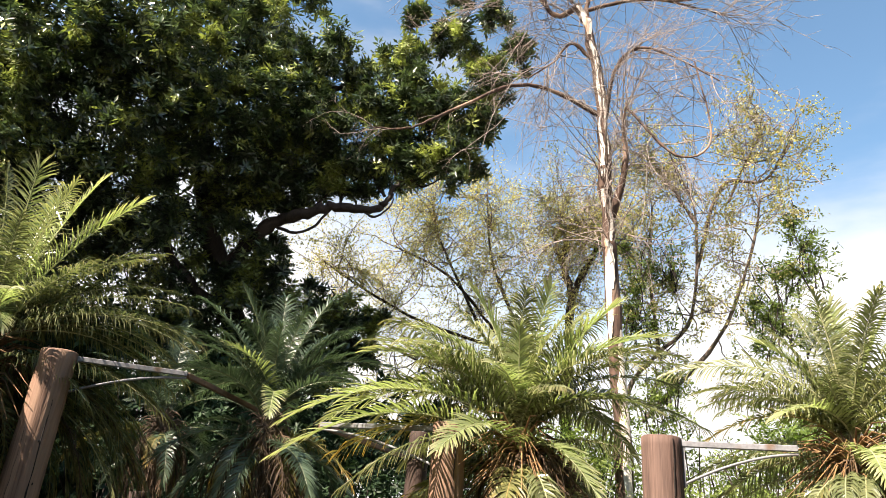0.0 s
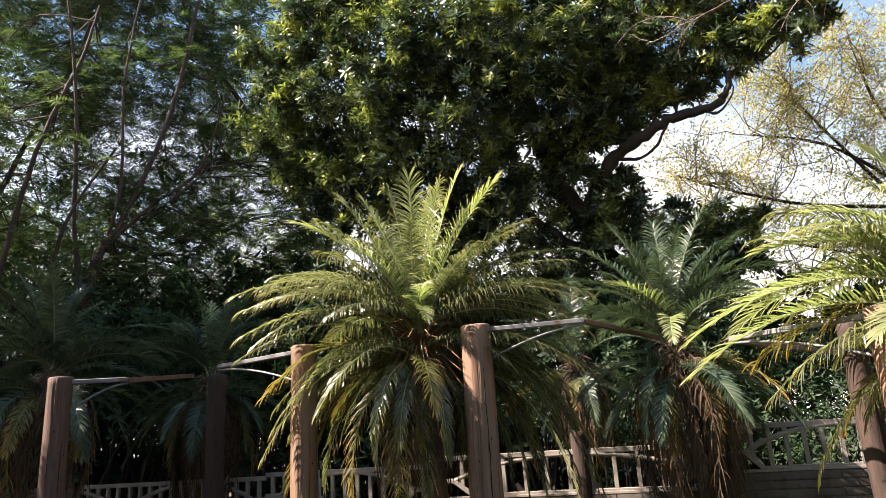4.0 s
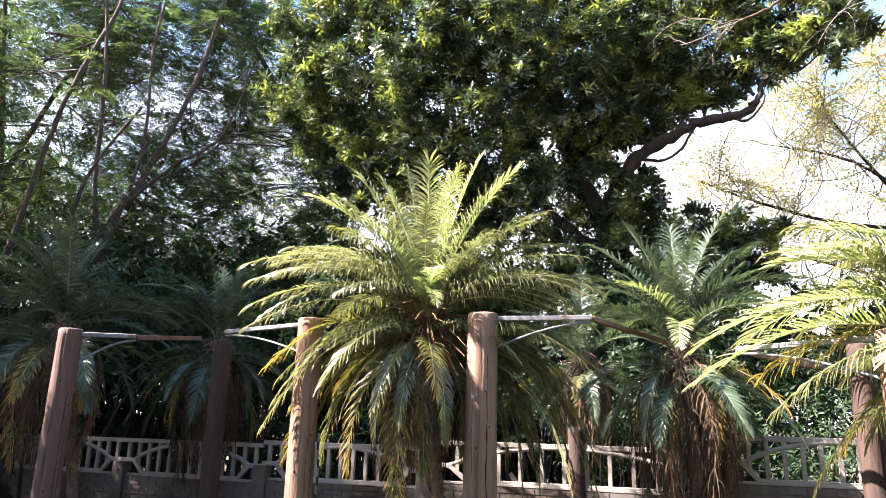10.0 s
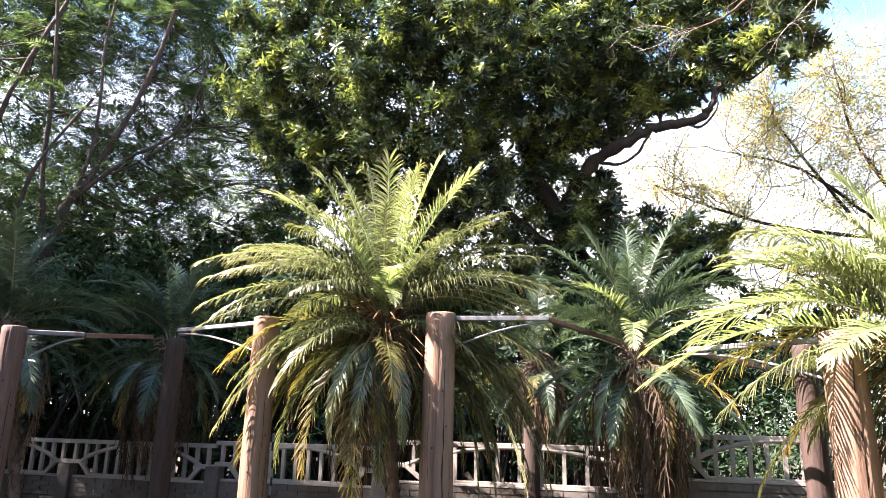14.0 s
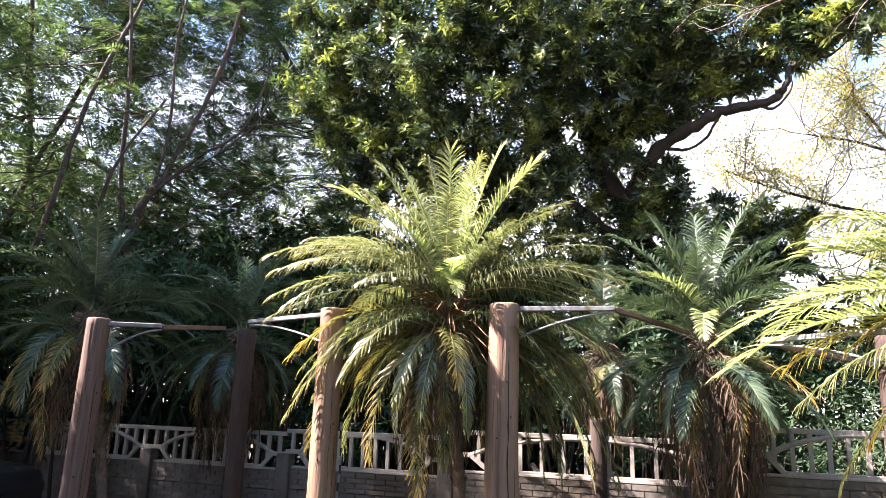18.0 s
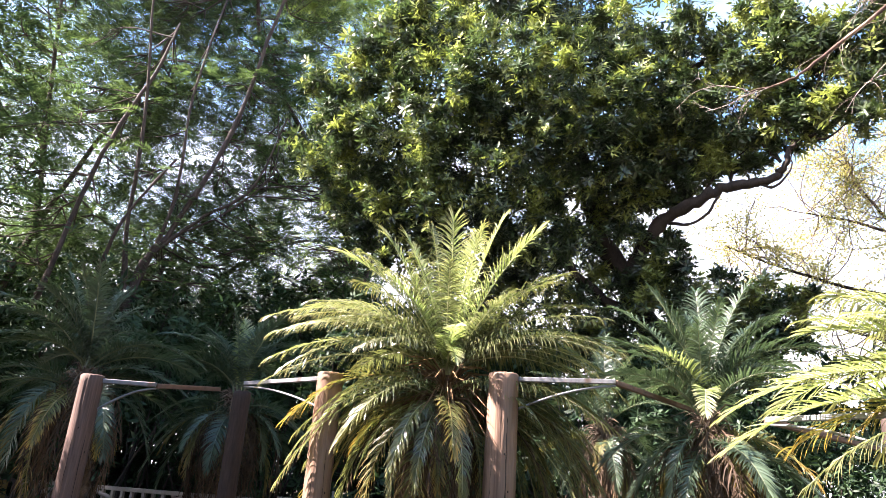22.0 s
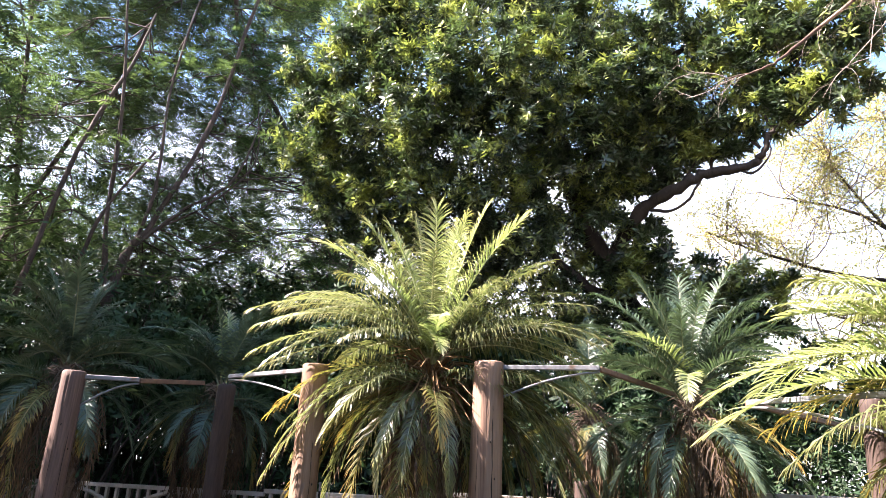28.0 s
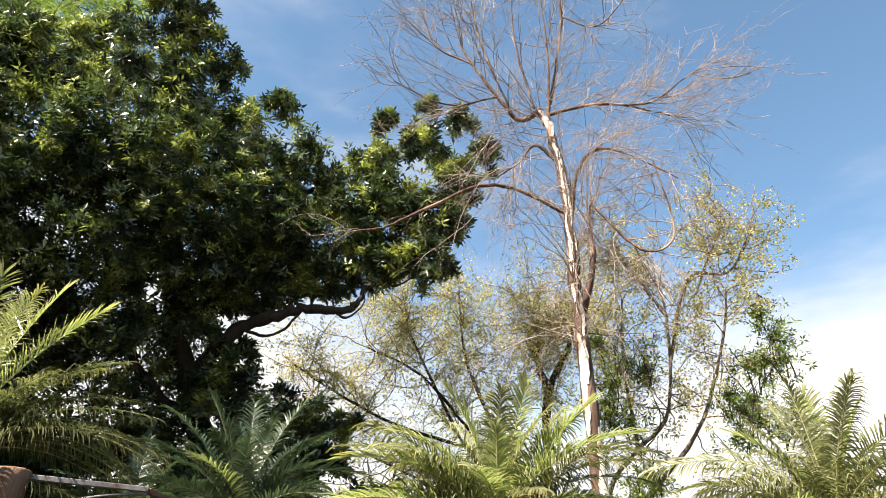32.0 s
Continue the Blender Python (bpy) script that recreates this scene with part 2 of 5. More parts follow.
def mesh_of(name, verts, faces, mat, smooth=False):
    """A mesh from vertex rows and equal-sized face rows."""
    verts, faces = np.asarray(verts, dtype=np.float32), np.asarray(faces, dtype=np.int32)
    me = bpy.data.meshes.new(name)
    k = faces.shape[1]
    me.vertices.add(len(verts))
    me.vertices.foreach_set("co", verts.ravel())
    me.loops.add(faces.size)
    me.loops.foreach_set("vertex_index", faces.ravel())
    me.polygons.add(len(faces))
    me.polygons.foreach_set("loop_start", np.arange(0, faces.size, k, dtype=np.int32))
    me.polygons.foreach_set("loop_total", np.full(len(faces), k, dtype=np.int32))
    if smooth:
        me.polygons.foreach_set("use_smooth", np.ones(len(faces), dtype=bool))
    me.update(calc_edges=True)
    me.validate()
    me.materials.append(mat)
    return me


def part(name, data, parent=None, label="", m=None, kind=""):
    """Links a mesh (or a bmesh with its material) as one object under a thing or part."""
    ob = new(name, data)
    if parent:
        ob.parent = parent
    if m is not None:
        ob.matrix_basis = m
    if label or kind:
        tagged(ob, label, kind=kind)
    return ob


def thing(name, place, label, category, group="", kind="", turn=0.0):
    """An Empty at the base of a thing."""
    ob = new(name)
    ob.empty_display_size = 0.2
    ob.matrix_basis = pose(*[float(c) for c in place], 0, 0, turn)
    return tagged(ob, label, category, group, kind)


def bm_mesh(name, bm, mat, smooth=False):
    me = bpy.data.meshes.new(name)
    for f in bm.faces:
        f.smooth = smooth
    bm.to_mesh(me)
    bm.free()
    me.materials.append(mat)
    return me


def block(name, size, mat, bevel=0.006):
    """A bevelled box mesh, centred."""
    bm = bmesh.new()
    bmesh.ops.create_cube(bm, size=1.0, matrix=Matrix.Diagonal((*size, 1)))
    if bevel:
        bmesh.ops.bevel(bm, geom=bm.edges[:], offset=bevel, segments=1, affect="EDGES")
    return bm_mesh(name, bm, mat)


def beam(name, a, b, w, h, mat, parent, label="", bevel=0.005):
    """A bar of width w and height h between two points."""
    a, b = Vector(a), Vector(b)
    d = b - a
    me = block(name, (d.length, w, h), mat, bevel)
    return part(name, me, parent, label, Matrix.Translation((a + b) / 2) @ d.to_track_quat("X", "Z").to_matrix().to_4x4())


class Geo:
    """Collects tubes and leaves into one mesh of quads."""

    def __init__(self):
        self.v, self.f, self.n = [], [], 0

    def add(self, v, f):
        self.v.append(np.asarray(v, dtype=np.float32).reshape(-1, 3))
        self.f.append(np.asarray(f, dtype=np.int32).reshape(-1, 4) + self.n)
        self.n += len(self.v[-1])

    def tube(self, path, radii, sides=6, cap=True):
        path, radii = np.asarray(path, dtype=float), np.asarray(radii, dtype=float)
        k = len(path)
        tan = np.gradient(path, axis=0)
        tan /= np.linalg.norm(tan, axis=1, keepdims=True) + 1e-9
        ref = np.array((0.31, 0.87, 0.38)) if abs(tan[0] @ np.array((0.31, 0.87, 0.38))) < 0.9 else np.array((1.0, 0, 0))
        u = np.cross(tan, ref)
        u /= np.linalg.norm(u, axis=1, keepdims=True) + 1e-9
        w = np.cross(tan, u)
        ang = np.arange(sides) / sides * 2 * np.pi
        ring = (u[:, None, :] * np.cos(ang)[None, :, None] + w[:, None, :] * np.sin(ang)[None, :, None]) * radii[:, None, None]
        v = (path[:, None, :] + ring).reshape(-1, 3)
        i, j = np.meshgrid(np.arange(k - 1), np.arange(sides), indexing="ij")
        j2 = (j + 1) % sides
        f = np.stack([i * sides + j, i * sides + j2, (i + 1) * sides + j2, (i + 1) * sides + j], -1).reshape(-1, 4)
        self.add(v, f)

    def leaves(self, p, d, nrm, length, width, fold=0.15, sag=0.0):
        """Pointed leaves folded along the midrib: base p, direction d, face normal nrm, one row a leaf."""
        p, d, nrm = (np.asarray(a, dtype=float) for a in (p, d, nrm))
        d = d / (np.linalg.norm(d, axis=1, keepdims=True) + 1e-9)
        side = np.cross(d, nrm)
        side /= np.linalg.norm(side, axis=1, keepdims=True) + 1e-9
        up = np.cross(side, d)
        L, W = np.asarray(length)[:, None], np.asarray(width)[:, None]
        mid = p + d * L * 0.5 - up * W * fold
        tip = p + d * L - up * L * sag
        left = p + d * L * 0.45 + side * W * 0.5
        right = p + d * L * 0.45 - side * W * 0.5
        v = np.stack([p, left, tip, right, mid], 1)
        base = np.arange(len(p))[:, None] * 5
        f = np.concatenate([base + np.array([0, 1, 2, 4]), base + np.array([0, 4, 2, 3])], 0)
        self.add(v.reshape(-1, 3), f)

    def blades(self, p, d, nrm, length, width):
        """Flat diamond leaflets of one quad each."""
        d = d / (np.linalg.norm(d, axis=1, keepdims=True) + 1e-9)
        side = np.cross(d, nrm)
        side /= np.linalg.norm(side, axis=1, keepdims=True) + 1e-9
        L, W = np.asarray(length)[:, None], np.asarray(width)[:, None]
        v = np.stack([p, p + d * L * 0.45 + side * W * 0.5, p + d * L, p + d * L * 0.45 - side * W * 0.5], 1)
        self.add(v.reshape(-1, 3), np.arange(len(p))[:, None] * 4 + np.arange(4))

    def flat_leaves(self, p, d, nrm, length, width, fold=0, sag=0):
        self.blades(p, d, nrm, length, width)

    def mesh(self, name, mat, smooth=False):
        return mesh_of(name, np.concatenate(self.v), np.concatenate(self.f), mat, smooth)


def unit(v):
    return v / (np.linalg.norm(v, axis=-1, keepdims=True) + 1e-9)


def curve_through(points, steps=6):
    """A smooth path (Catmull-Rom) through the given points."""
    p = np.asarray(points, dtype=float)
    p = np.concatenate([[2 * p[0] - p[1]], p, [2 * p[-1] - p[-2]]])
    out = []
    for i in range(1, len(p) - 2):
        for t in np.arange(steps) / steps:
            a, b, c, d = p[i - 1:i + 3]
            out.append(0.5 * (2 * b + (c - a) * t + (2 * a - 5 * b + 4 * c - d) * t * t + (3 * b - a - 3 * c + d) * t ** 3))
    out.append(p[-2])
    return np.array(out)


def bough(rng, start, heading, length, bend=0.5, lift=0.0, steps=7):
    """A wandering branch path."""
    pts, h = [np.asarray(start, dtype=float)], unit(np.asarray(heading, dtype=float))
    for _ in range(steps):
        h = unit(h + rng.normal(0, bend / steps ** 0.5, 3) + np.array((0, 0, lift / steps)))
        pts.append(pts[-1] + h * length / steps)
    return np.array(pts)


# ---- ground ----
def ground_sheet():
    g = np.concatenate([np.linspace(-400, -14, 12), np.linspace(-13, 13, 80), np.linspace(14, 400, 12)])
    x, y = np.meshgrid(g, g, indexing="ij")
    z = 0.05 * np.sin(x * 0.9 + 1) * np.cos(y * 0.7) + 0.03 * np.sin(x * 2.3) * np.sin(y * 1.9 + 2)
    z = np.where(np.hypot(x, y) < 14, z, 0)
    k = len(g)
    i, j = np.meshgrid(np.arange(k - 1), np.arange(k - 1), indexing="ij")
    f = np.stack([i * k + j, (i + 1) * k + j, (i + 1) * k + j + 1, i * k + j + 1], -1).reshape(-1, 4)
    ob = part("ground", mesh_of("ground", np.stack([x, y, z], -1).reshape(-1, 3), f, SOIL, True))
    tagged(ob, "bare brown soil with leaf litter in shade", "ground", kind="structure")


ground_sheet()


# ---- boundary wall ----
WALL_A, WALL_DIR = np.array((-4.45, 10.28)), np.array((0.947, -0.322))
BAY = 2.30


def wall_bay_heights(k):
    return 1.22 if k < 1 else (1.26, 1.34, 1.50, 1.56)[min(k - 1, 3)]


def rail_frame(bay, w, h, parent):
    """The cast ornamental top of one bay: rails, an arch, slanting ends and uprights."""
    t, th = 0.055, 0.05
    z0, z1 = 0.0, h
    node = h * 0.40
    beam("top_rail", (0, 0, z1), (w, 0, z1), th, t, RAIL, parent)
    beam("bottom_rail", (w * 0.16, 0, z0), (w * 0.84, 0, z0), th, t, RAIL, parent)
    for s in (0, 1):
        a, b, c = ((0.0, 0.09, 0.16) if s == 0 else (1.0, 0.91, 0.84))
        beam("end_rail", (w * a, 0, node), (w * b, 0, node), th, t, RAIL, parent)
        beam("slanting_rail", (w * b, 0, node), (w * c, 0, z0), th, t, RAIL, parent)
    g = Geo()
    xs = np.linspace(0.09, 0.91, 15)
    arch = np.stack([xs * w, np.zeros(15), node + (z1 - 0.02 - node) * np.clip(np.sin((xs - 0.09) / 0.82 * np.pi), 0, 1) ** 0.75], 1)
    g.tube(arch, np.full(15, t * 0.55), 6)
    part("arch_rail", g.mesh("arch_rail", RAIL), parent)
    for u in np.linspace(0.045, 0.955, 13):
        lo = node if u < 0.1 or u > 0.9 else (node - (node - z0) * min(1, (0.5 - abs(u - 0.5) - 0.09) / 0.07) if min(u, 1 - u) < 0.16 else z0)
        beam("upright_bar", (u * w, 0, lo), (u * w, 0, z1), th * 0.85, t * 0.8, RAIL, parent, bevel=0)


def brick_panel(w, h, rows):
    """One cast slab with a face of raised bricks."""
    bm = bmesh.new()
    bmesh.ops.create_cube(bm, size=1.0, matrix=Matrix.Translation((w / 2, 0, h / 2)) @ Matrix.Diagonal((w, 0.045, h, 1)))
    rh = h / rows
    for r in range(rows):
        x = -0.14 if r % 2 else 0.0
        while x < w:
            a, b = max(0.004, x + 0.006), min(w - 0.004, x + 0.28 - 0.006)
            if b - a > 0.03:
                bmesh.ops.create_cube(bm, size=1.0, matrix=Matrix.Translation(((a + b) / 2, -0.027, (r + 0.5) * rh)) @ Matrix.Diagonal((b - a, 0.02, rh - 0.014, 1)))
            x += 0.28
    return bm_mesh("brick_panel", bm, CONCRETE)


def boundary_wall():
    turn = math.degrees(math.atan2(WALL_DIR[1], WALL_DIR[0]))
    slabs = {}
    for k in range(-4, 8):
        p = WALL_A + WALL_DIR * (BAY * k + (1.1 if k > 2 else 0))
        width = BAY + (1.1 if k == 2 else 0)
        h = wall_bay_heights(k)
        bay = thing("wall_bay", (*p, 0), "grey cast concrete wall bay with brick pattern and cream railing", "garden wall", "wall bays", "structure", turn)
        rail_h = 0.44
        body = h - rail_h - 0.03
        part("post", block("post", (0.2, 0.16, h - rail_h * 0.66), CONCRETE, 0.01), bay, "", Matrix.Translation((0, 0, (h - rail_h * 0.66) / 2)))
        hs = body / 3
        key = (round(hs, 3), width)
        if key not in slabs:
            slabs[key] = brick_panel(width - 0.2, hs - 0.006, 4)
        for r in range(3):
            part("panel", slabs[key], bay, "", Matrix.Translation((0.1, 0, r * hs)))
        rails = part("railing", block("railing", (width - 0.22, 0.06, 0.03), RAIL, 0.004), bay, "cream painted cast railing",
                     Matrix.Translation((width / 2, 0, body + 0.012)))
        before = set(scene.collection.objects)
        rail_frame(bay, width, rail_h, rails)
        for ob in set(scene.collection.objects) - before:
            ob.matrix_basis = Matrix.Translation((-width / 2, 0, 0.018)) @ ob.matrix_basis


boundary_wall()
# Unseen wall added behind the eye to hold back sky light.
house = part("wall_house", block("wall_house", (40, 0.3, 8.0), CONCRETE, 0.01), None, "", Matrix.Translation((2, -3.4, 3.95)))
tagged(house, "plain wall added unseen behind the standing point to block sky light", "house wall", kind="structure")


# ---- poles with arms ----
def pole_mesh(name, rng, r0, r1, h, mat, crack=True):
    sides, rings = 72, 40
    z = np.linspace(-0.1, h, rings)
    a = np.arange(sides) / sides * 2 * np.pi
    rad = np.interp(z, (0, h), (r0, r1))[:, None] * (1 + 0.012 * np.sin(3 * a + rng.uniform(0, 6))[None, :] + rng.normal(0, 0.006, (rings, sides)))
    rad += 0.012 * np.sin(z * 2.1 + rng.uniform(0, 6))[:, None] * np.cos(a + 1)[None, :]
    if crack:
        for c0, amp, lo, hi in ((-1.30, 0.012, 0.0, 1.0), (-2.0, 0.008, 0.45, 0.9), (-0.7, 0.008, 0.1, 0.5)):
            col = np.round(c0 / (2 * np.pi) * sides + np.cumsum(rng.normal(0, 0.55, rings))).astype(int) % sides
            on = (z > lo * h) & (z < hi * h)
            rad[np.arange(rings)[on], col[on]] -= amp * rng.uniform(0.4, 1.1, on.sum())
    x, y = rad * np.cos(a), rad * np.sin(a)
    v = np.stack([x, y, np.repeat(z[:, None], sides, 1)], -1).reshape(-1, 3)
    i, j = np.meshgrid(np.arange(rings - 1), np.arange(sides), indexing="ij")
    j2 = (j + 1) % sides
    f = np.stack([i * sides + j, i * sides + j2, (i + 1) * sides + j2, (i + 1) * sides + j], -1).reshape(-1, 4)
    n = len(v)
    v = np.concatenate([v, v[-sides:] * (0.9, 0.9, 1) + (0, 0, 0.012), [[0, 0, h + 0.014]] * sides])
    top = np.arange(sides)
    t2 = (top + 1) % sides
    f = np.concatenate([f, np.stack([n - sides + top, n - sides + t2, n + t2, n + top], 1), np.stack([n + top, n + t2, n + sides + t2, n + sides + top], 1)])
    return mesh_of(name, v, f, mat, True)


def pole(az, d, top, r0, r1, mat, label, arm_end=None, back_end=None, lean=(0, 0), crack=True):
    rng = np.random.default_rng(int(az * 10) + 500)
    base = spot(az, 0, d)
    base[2] = 0
    p = thing("pole", base, label, "pole", "garden poles")
    part("shaft", pole_mesh("shaft", rng, r0, r1, top, mat, crack), p, "", pose(0, 0, 0, lean[0], lean[1], 0))
    if crack:
        zs = np.linspace(0.02, top - 0.01, 30)
        to_eye = math.atan2(-base[1], -base[0])
        for off, lo, hi, wide in ((0.42, 0.0, 1.0, 0.0065 if d < 7.2 else 0.0025), (-0.55, 0.35, 0.8, 0.002), (0.85, 0.1, 0.55, 0.002)):
            a = to_eye + off + np.cumsum(rng.normal(0, 0.022, 30))
            on = (zs >= lo * top) & (zs <= hi * top)
            rr = np.interp(zs, (0, top), (r0, r1)) - 0.001
            g = Geo()
            path = np.stack([rr * np.cos(a), rr * np.sin(a), zs], 1)[on]
            g.tube(path, wide * np.interp(np.linspace(0, 1, on.sum()), (0, 0.1, 0.9, 1), (0.3, 1, 1, 0.3)) * rng.uniform(0.45, 1.2, on.sum()), 6)
            part("crack", g.mesh("crack", CRACK), p, "dark drying crack", pose(0, 0, 0, lean[0], lean[1], 0))
        for _ in range(4):
            zk, ak = rng.uniform(0.2, top - 0.15), to_eye + rng.uniform(-0.9, 0.9)
            rk = float(np.interp(zk, (0, top), (r0, r1)))
            knot = bmesh.new()
            bmesh.ops.create_uvsphere(knot, u_segments=10, v_segments=6, radius=1.0, matrix=Matrix.Diagonal((0.004, 0.007, 0.012, 1)))
            part("knot", bm_mesh("knot", knot, CRACK, True), p, "dark knot", Matrix.Translation((rk * math.cos(ak), rk * math.sin(ak), zk)) @ Matrix.Rotation(ak, 4, "Z"))
    if arm_end is not None:
        e = spot(*arm_end) - base
        out = unit(np.array((e[0], e[1], 0)))
        off = np.array((math.sin(radians(lean[1])), -math.sin(radians(lean[0])), 0)) * top
        start = out * r1 * 0.95 + off
        z = top - 0.04
        part_arm = beam("arm", (*start[:2], z), (e[0], e[1], z), 0.05, 0.045, STEEL, p, "grey steel arm")
        side = np.cross(out, (0, 0, 1))
        g = Geo()
        foot = start + np.array((0, 0, top - 0.34))
        knee = np.array((e[0], e[1], z - 0.04))
        ctrl = start * 0.45 + np.array((e[0], e[1], 0)) * 0.55
        ctrl[2] = z - 0.06
        t = np.linspace(0, 1, 10)[:, None]
        g.tube((1 - t) ** 2 * foot + 2 * t * (1 - t) * ctrl + t * t * knee, np.full(10, 0.012), 6)
        part("brace", g.mesh("brace", STEEL, True), p, "curved steel brace")
        beam("mounting_plate", start + np.array((0, 0, top - 0.36)), start + np.array((0, 0, top + 0.0)), 0.05, 0.012, STEEL, p)
        if back_end is not None:
            b = spot(*back_end) - base
            beam("rear_beam", (e[0], e[1], z - 0.01), (b[0], b[1], b[2]), 0.05, 0.05, RUST, p, "rusty brown rear beam")
    return p


PALE_POLE = "tall reddish brown weathered timber pole with cracks and steel arm"
pole(-28.05, 8.2, 2.43, 0.128, 0.116, POLE_HALF_SHADE, "brown weathered timber pole toned down for shade, with cracks and steel arm", (-23.6, 6.1, 8.0), (-19.0, 5.8, 9.0))
pole(-10.5, 7.4, 2.61, 0.138, 0.134, POLE, PALE_POLE, (-17.1, 6.2, 8.6))
pole(3.8, 7.0, 2.67, 0.175, 0.150, POLE, PALE_POLE, (12.9, 8.7, 6.9), (19.4, 6.2, 9.2))
pole(34.2, 6.0, 2.32, 0.160, 0.140, POLE, PALE_POLE, (23.8, 6.1, 6.6), (30.9, 4.0, 9.5))
pole(51.0, 5.8, 2.30, 0.165, 0.150, POLE_HALF_SHADE, "brown weathered timber pole toned down for shade, with cracks and steel arm", (60.4, 6.7, 5.8))
DARK_POLE = "timber pole behind the palms with its shade in the dark colour"
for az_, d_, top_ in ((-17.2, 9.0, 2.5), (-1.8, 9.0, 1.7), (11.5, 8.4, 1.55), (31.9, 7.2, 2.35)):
    pole(az_, d_, top_, 0.115, 0.105, POLE_DEEP_SHADE, DARK_POLE, crack=False)


# ---- palms ----
def frond_mesh(name, rng, path, mat, pairs=54, leaf=0.24, droop=0.3, ragged=0.0, roll=0.0, width=0.007):
    """A feather leaf along a path: the midrib, and two rows of narrow leaflets that sag under their weight."""
    n = len(path)
    s = np.linspace(0, 1, n)
    length = float(np.linalg.norm(np.diff(path, axis=0), axis=1).sum())
    tan = unit(np.gradient(path, axis=0))
    flat = unit(np.array((path[-1][0] - path[0][0], path[-1][1] - path[0][1], 0.0)) + 1e-4)
    across = unit(np.cross(np.array((0, 0, 1.0)), flat))
    top = unit(np.cross(tan, across[None, :]))
    c, k = math.cos(radians(roll)), math.sin(radians(roll))
    side, top = unit(across[None, :] * c + top * k), unit(top * c - across[None, :] * k)
    g, uv = Geo(), []
    g.tube(path, np.interp(s, (0, 0.12, 1), (0.017, 0.010, 0.0025)), 5)
    uv.append(np.stack([np.repeat(s, 5), np.full(n * 5, -1.0)], 1))
    u = np.linspace(0.09, 0.995, pairs)
    at = lambda a: np.stack([np.interp(u, s, a[:, j]) for j in range(3)], 1)
    pos, fwd, upv, lat = at(path), unit(at(tan)), unit(at(top)), unit(at(side))
    size = leaf * np.interp(u, (0.09, 0.2, 0.5, 0.85, 1.0), (0.5, 0.9, 1.0, 0.8, 0.5)) * min(1.15, length / 1.5)
    down = np.array((0, 0, -1.0))
    for sgn in (-1, 1):
        sweep = np.radians(np.interp(u, (0.09, 0.5, 0.9, 1.0), (74, 58, 40, 16))) + rng.normal(0, 0.06 + ragged, pairs)
        rise = np.radians(np.interp(u, (0.09, 1.0), (34, 12))) + rng.normal(0, 0.12 + ragged, pairs)
        d = unit(fwd * np.cos(sweep)[:, None] + (sgn * lat * np.cos(rise)[:, None] + upv * np.sin(rise)[:, None]) * np.sin(sweep)[:, None])
        L = size * rng.uniform(0.86, 1.08, pairs) * np.where(rng.uniform(0, 1, pairs) < ragged, rng.uniform(0.3, 0.7, pairs), 1)
        w = np.full(pairs, width)
        pts, q = [pos], pos
        sag = droop * rng.uniform(0.7, 1.3, pairs)[:, None]
        for step in range(3):
            q = q + unit(d + down * sag * (0.25, 1.0, 2.0)[step]) * (L / 3)[:, None]
            pts.append(q)
        wide = unit(np.cross(d, unit(upv * 0.8 - sgn * lat * 0.5 + rng.normal(0, 0.22, (pairs, 3))))) * w[:, None]
        v = np.stack([x for p, f in zip(pts, (0.7, 1.0, 0.8, 0.12)) for x in (p - wide * f, p + wide * f)], 1)
        b = np.arange(pairs)[:, None] * 8
        g.add(v.reshape(-1, 3), np.concatenate([b + np.array([j, j + 1, j + 3, j + 2]) for j in (0, 2, 4)], 0))
        uv.append(np.stack([np.repeat(u, 8), np.tile(np.repeat((0, 0.34, 0.67, 1.0), 2), pairs)], 1))
    me = g.mesh(name, mat)
    uv = np.concatenate(uv)
    corner = np.empty(len(me.loops), dtype=np.int32)
    me.loops.foreach_get("vertex_index", corner)
    me.uv_layers.new(name="along").data.foreach_set("uv", uv[corner].astype(np.float32).ravel())
    return me


def arch(start, end, lift, n=14):
    """A path that leaves its base steeper by lift degrees than the straight line and bows over to its end."""
    v = end - start
    span, flat = np.linalg.norm(v), math.hypot(v[0], v[1]) + 1e-6
    rise = min(radians(88), math.atan2(v[2], flat) + radians(lift))
    h = np.array((v[0] / flat, v[1] / flat, 0.0))
    ctrl = start + (h * math.cos(rise) + np.array((0, 0, math.sin(rise)))) * span * 0.58
    t = np.linspace(0, 1, n)[:, None]
    return (1 - t) ** 2 * start + 2 * t * (1 - t) * ctrl + t * t * end


def hanging(seed, n, az, el, deeper, lift, kinds):
    """Fronds that bow over and hang with their tips through a window of directions."""
    rng = np.random.default_rng(seed)
    return tuple((rng.uniform(*az), rng.uniform(*el), rng.uniform(*deeper), rng.uniform(*lift), kinds[i % len(kinds)]) for i in range(n))


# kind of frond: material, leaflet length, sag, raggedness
FROND_KINDS = {"y": (FROND_BRIGHT, 0.28, 0.20, 0.02), "g": (FROND, 0.28, 0.6, 0.03), "h": (FROND, 0.25, 1.0, 0.05), "b": (FROND_SHADE, 0.28, 0.30, 0.03),
               "o": (FROND_YELLOW, 0.27, 0.55, 0.10), "d": (FROND_DEAD, 0.30, 2.6, 0.25)}
NEAR_POLES = ((-10.5, 7.4, 2.61), (3.8, 7.0, 2.67), (34.2, 6.0, 2.32), (51.0, 5.8, 2.30), (-28.05, 8.2, 2.43))


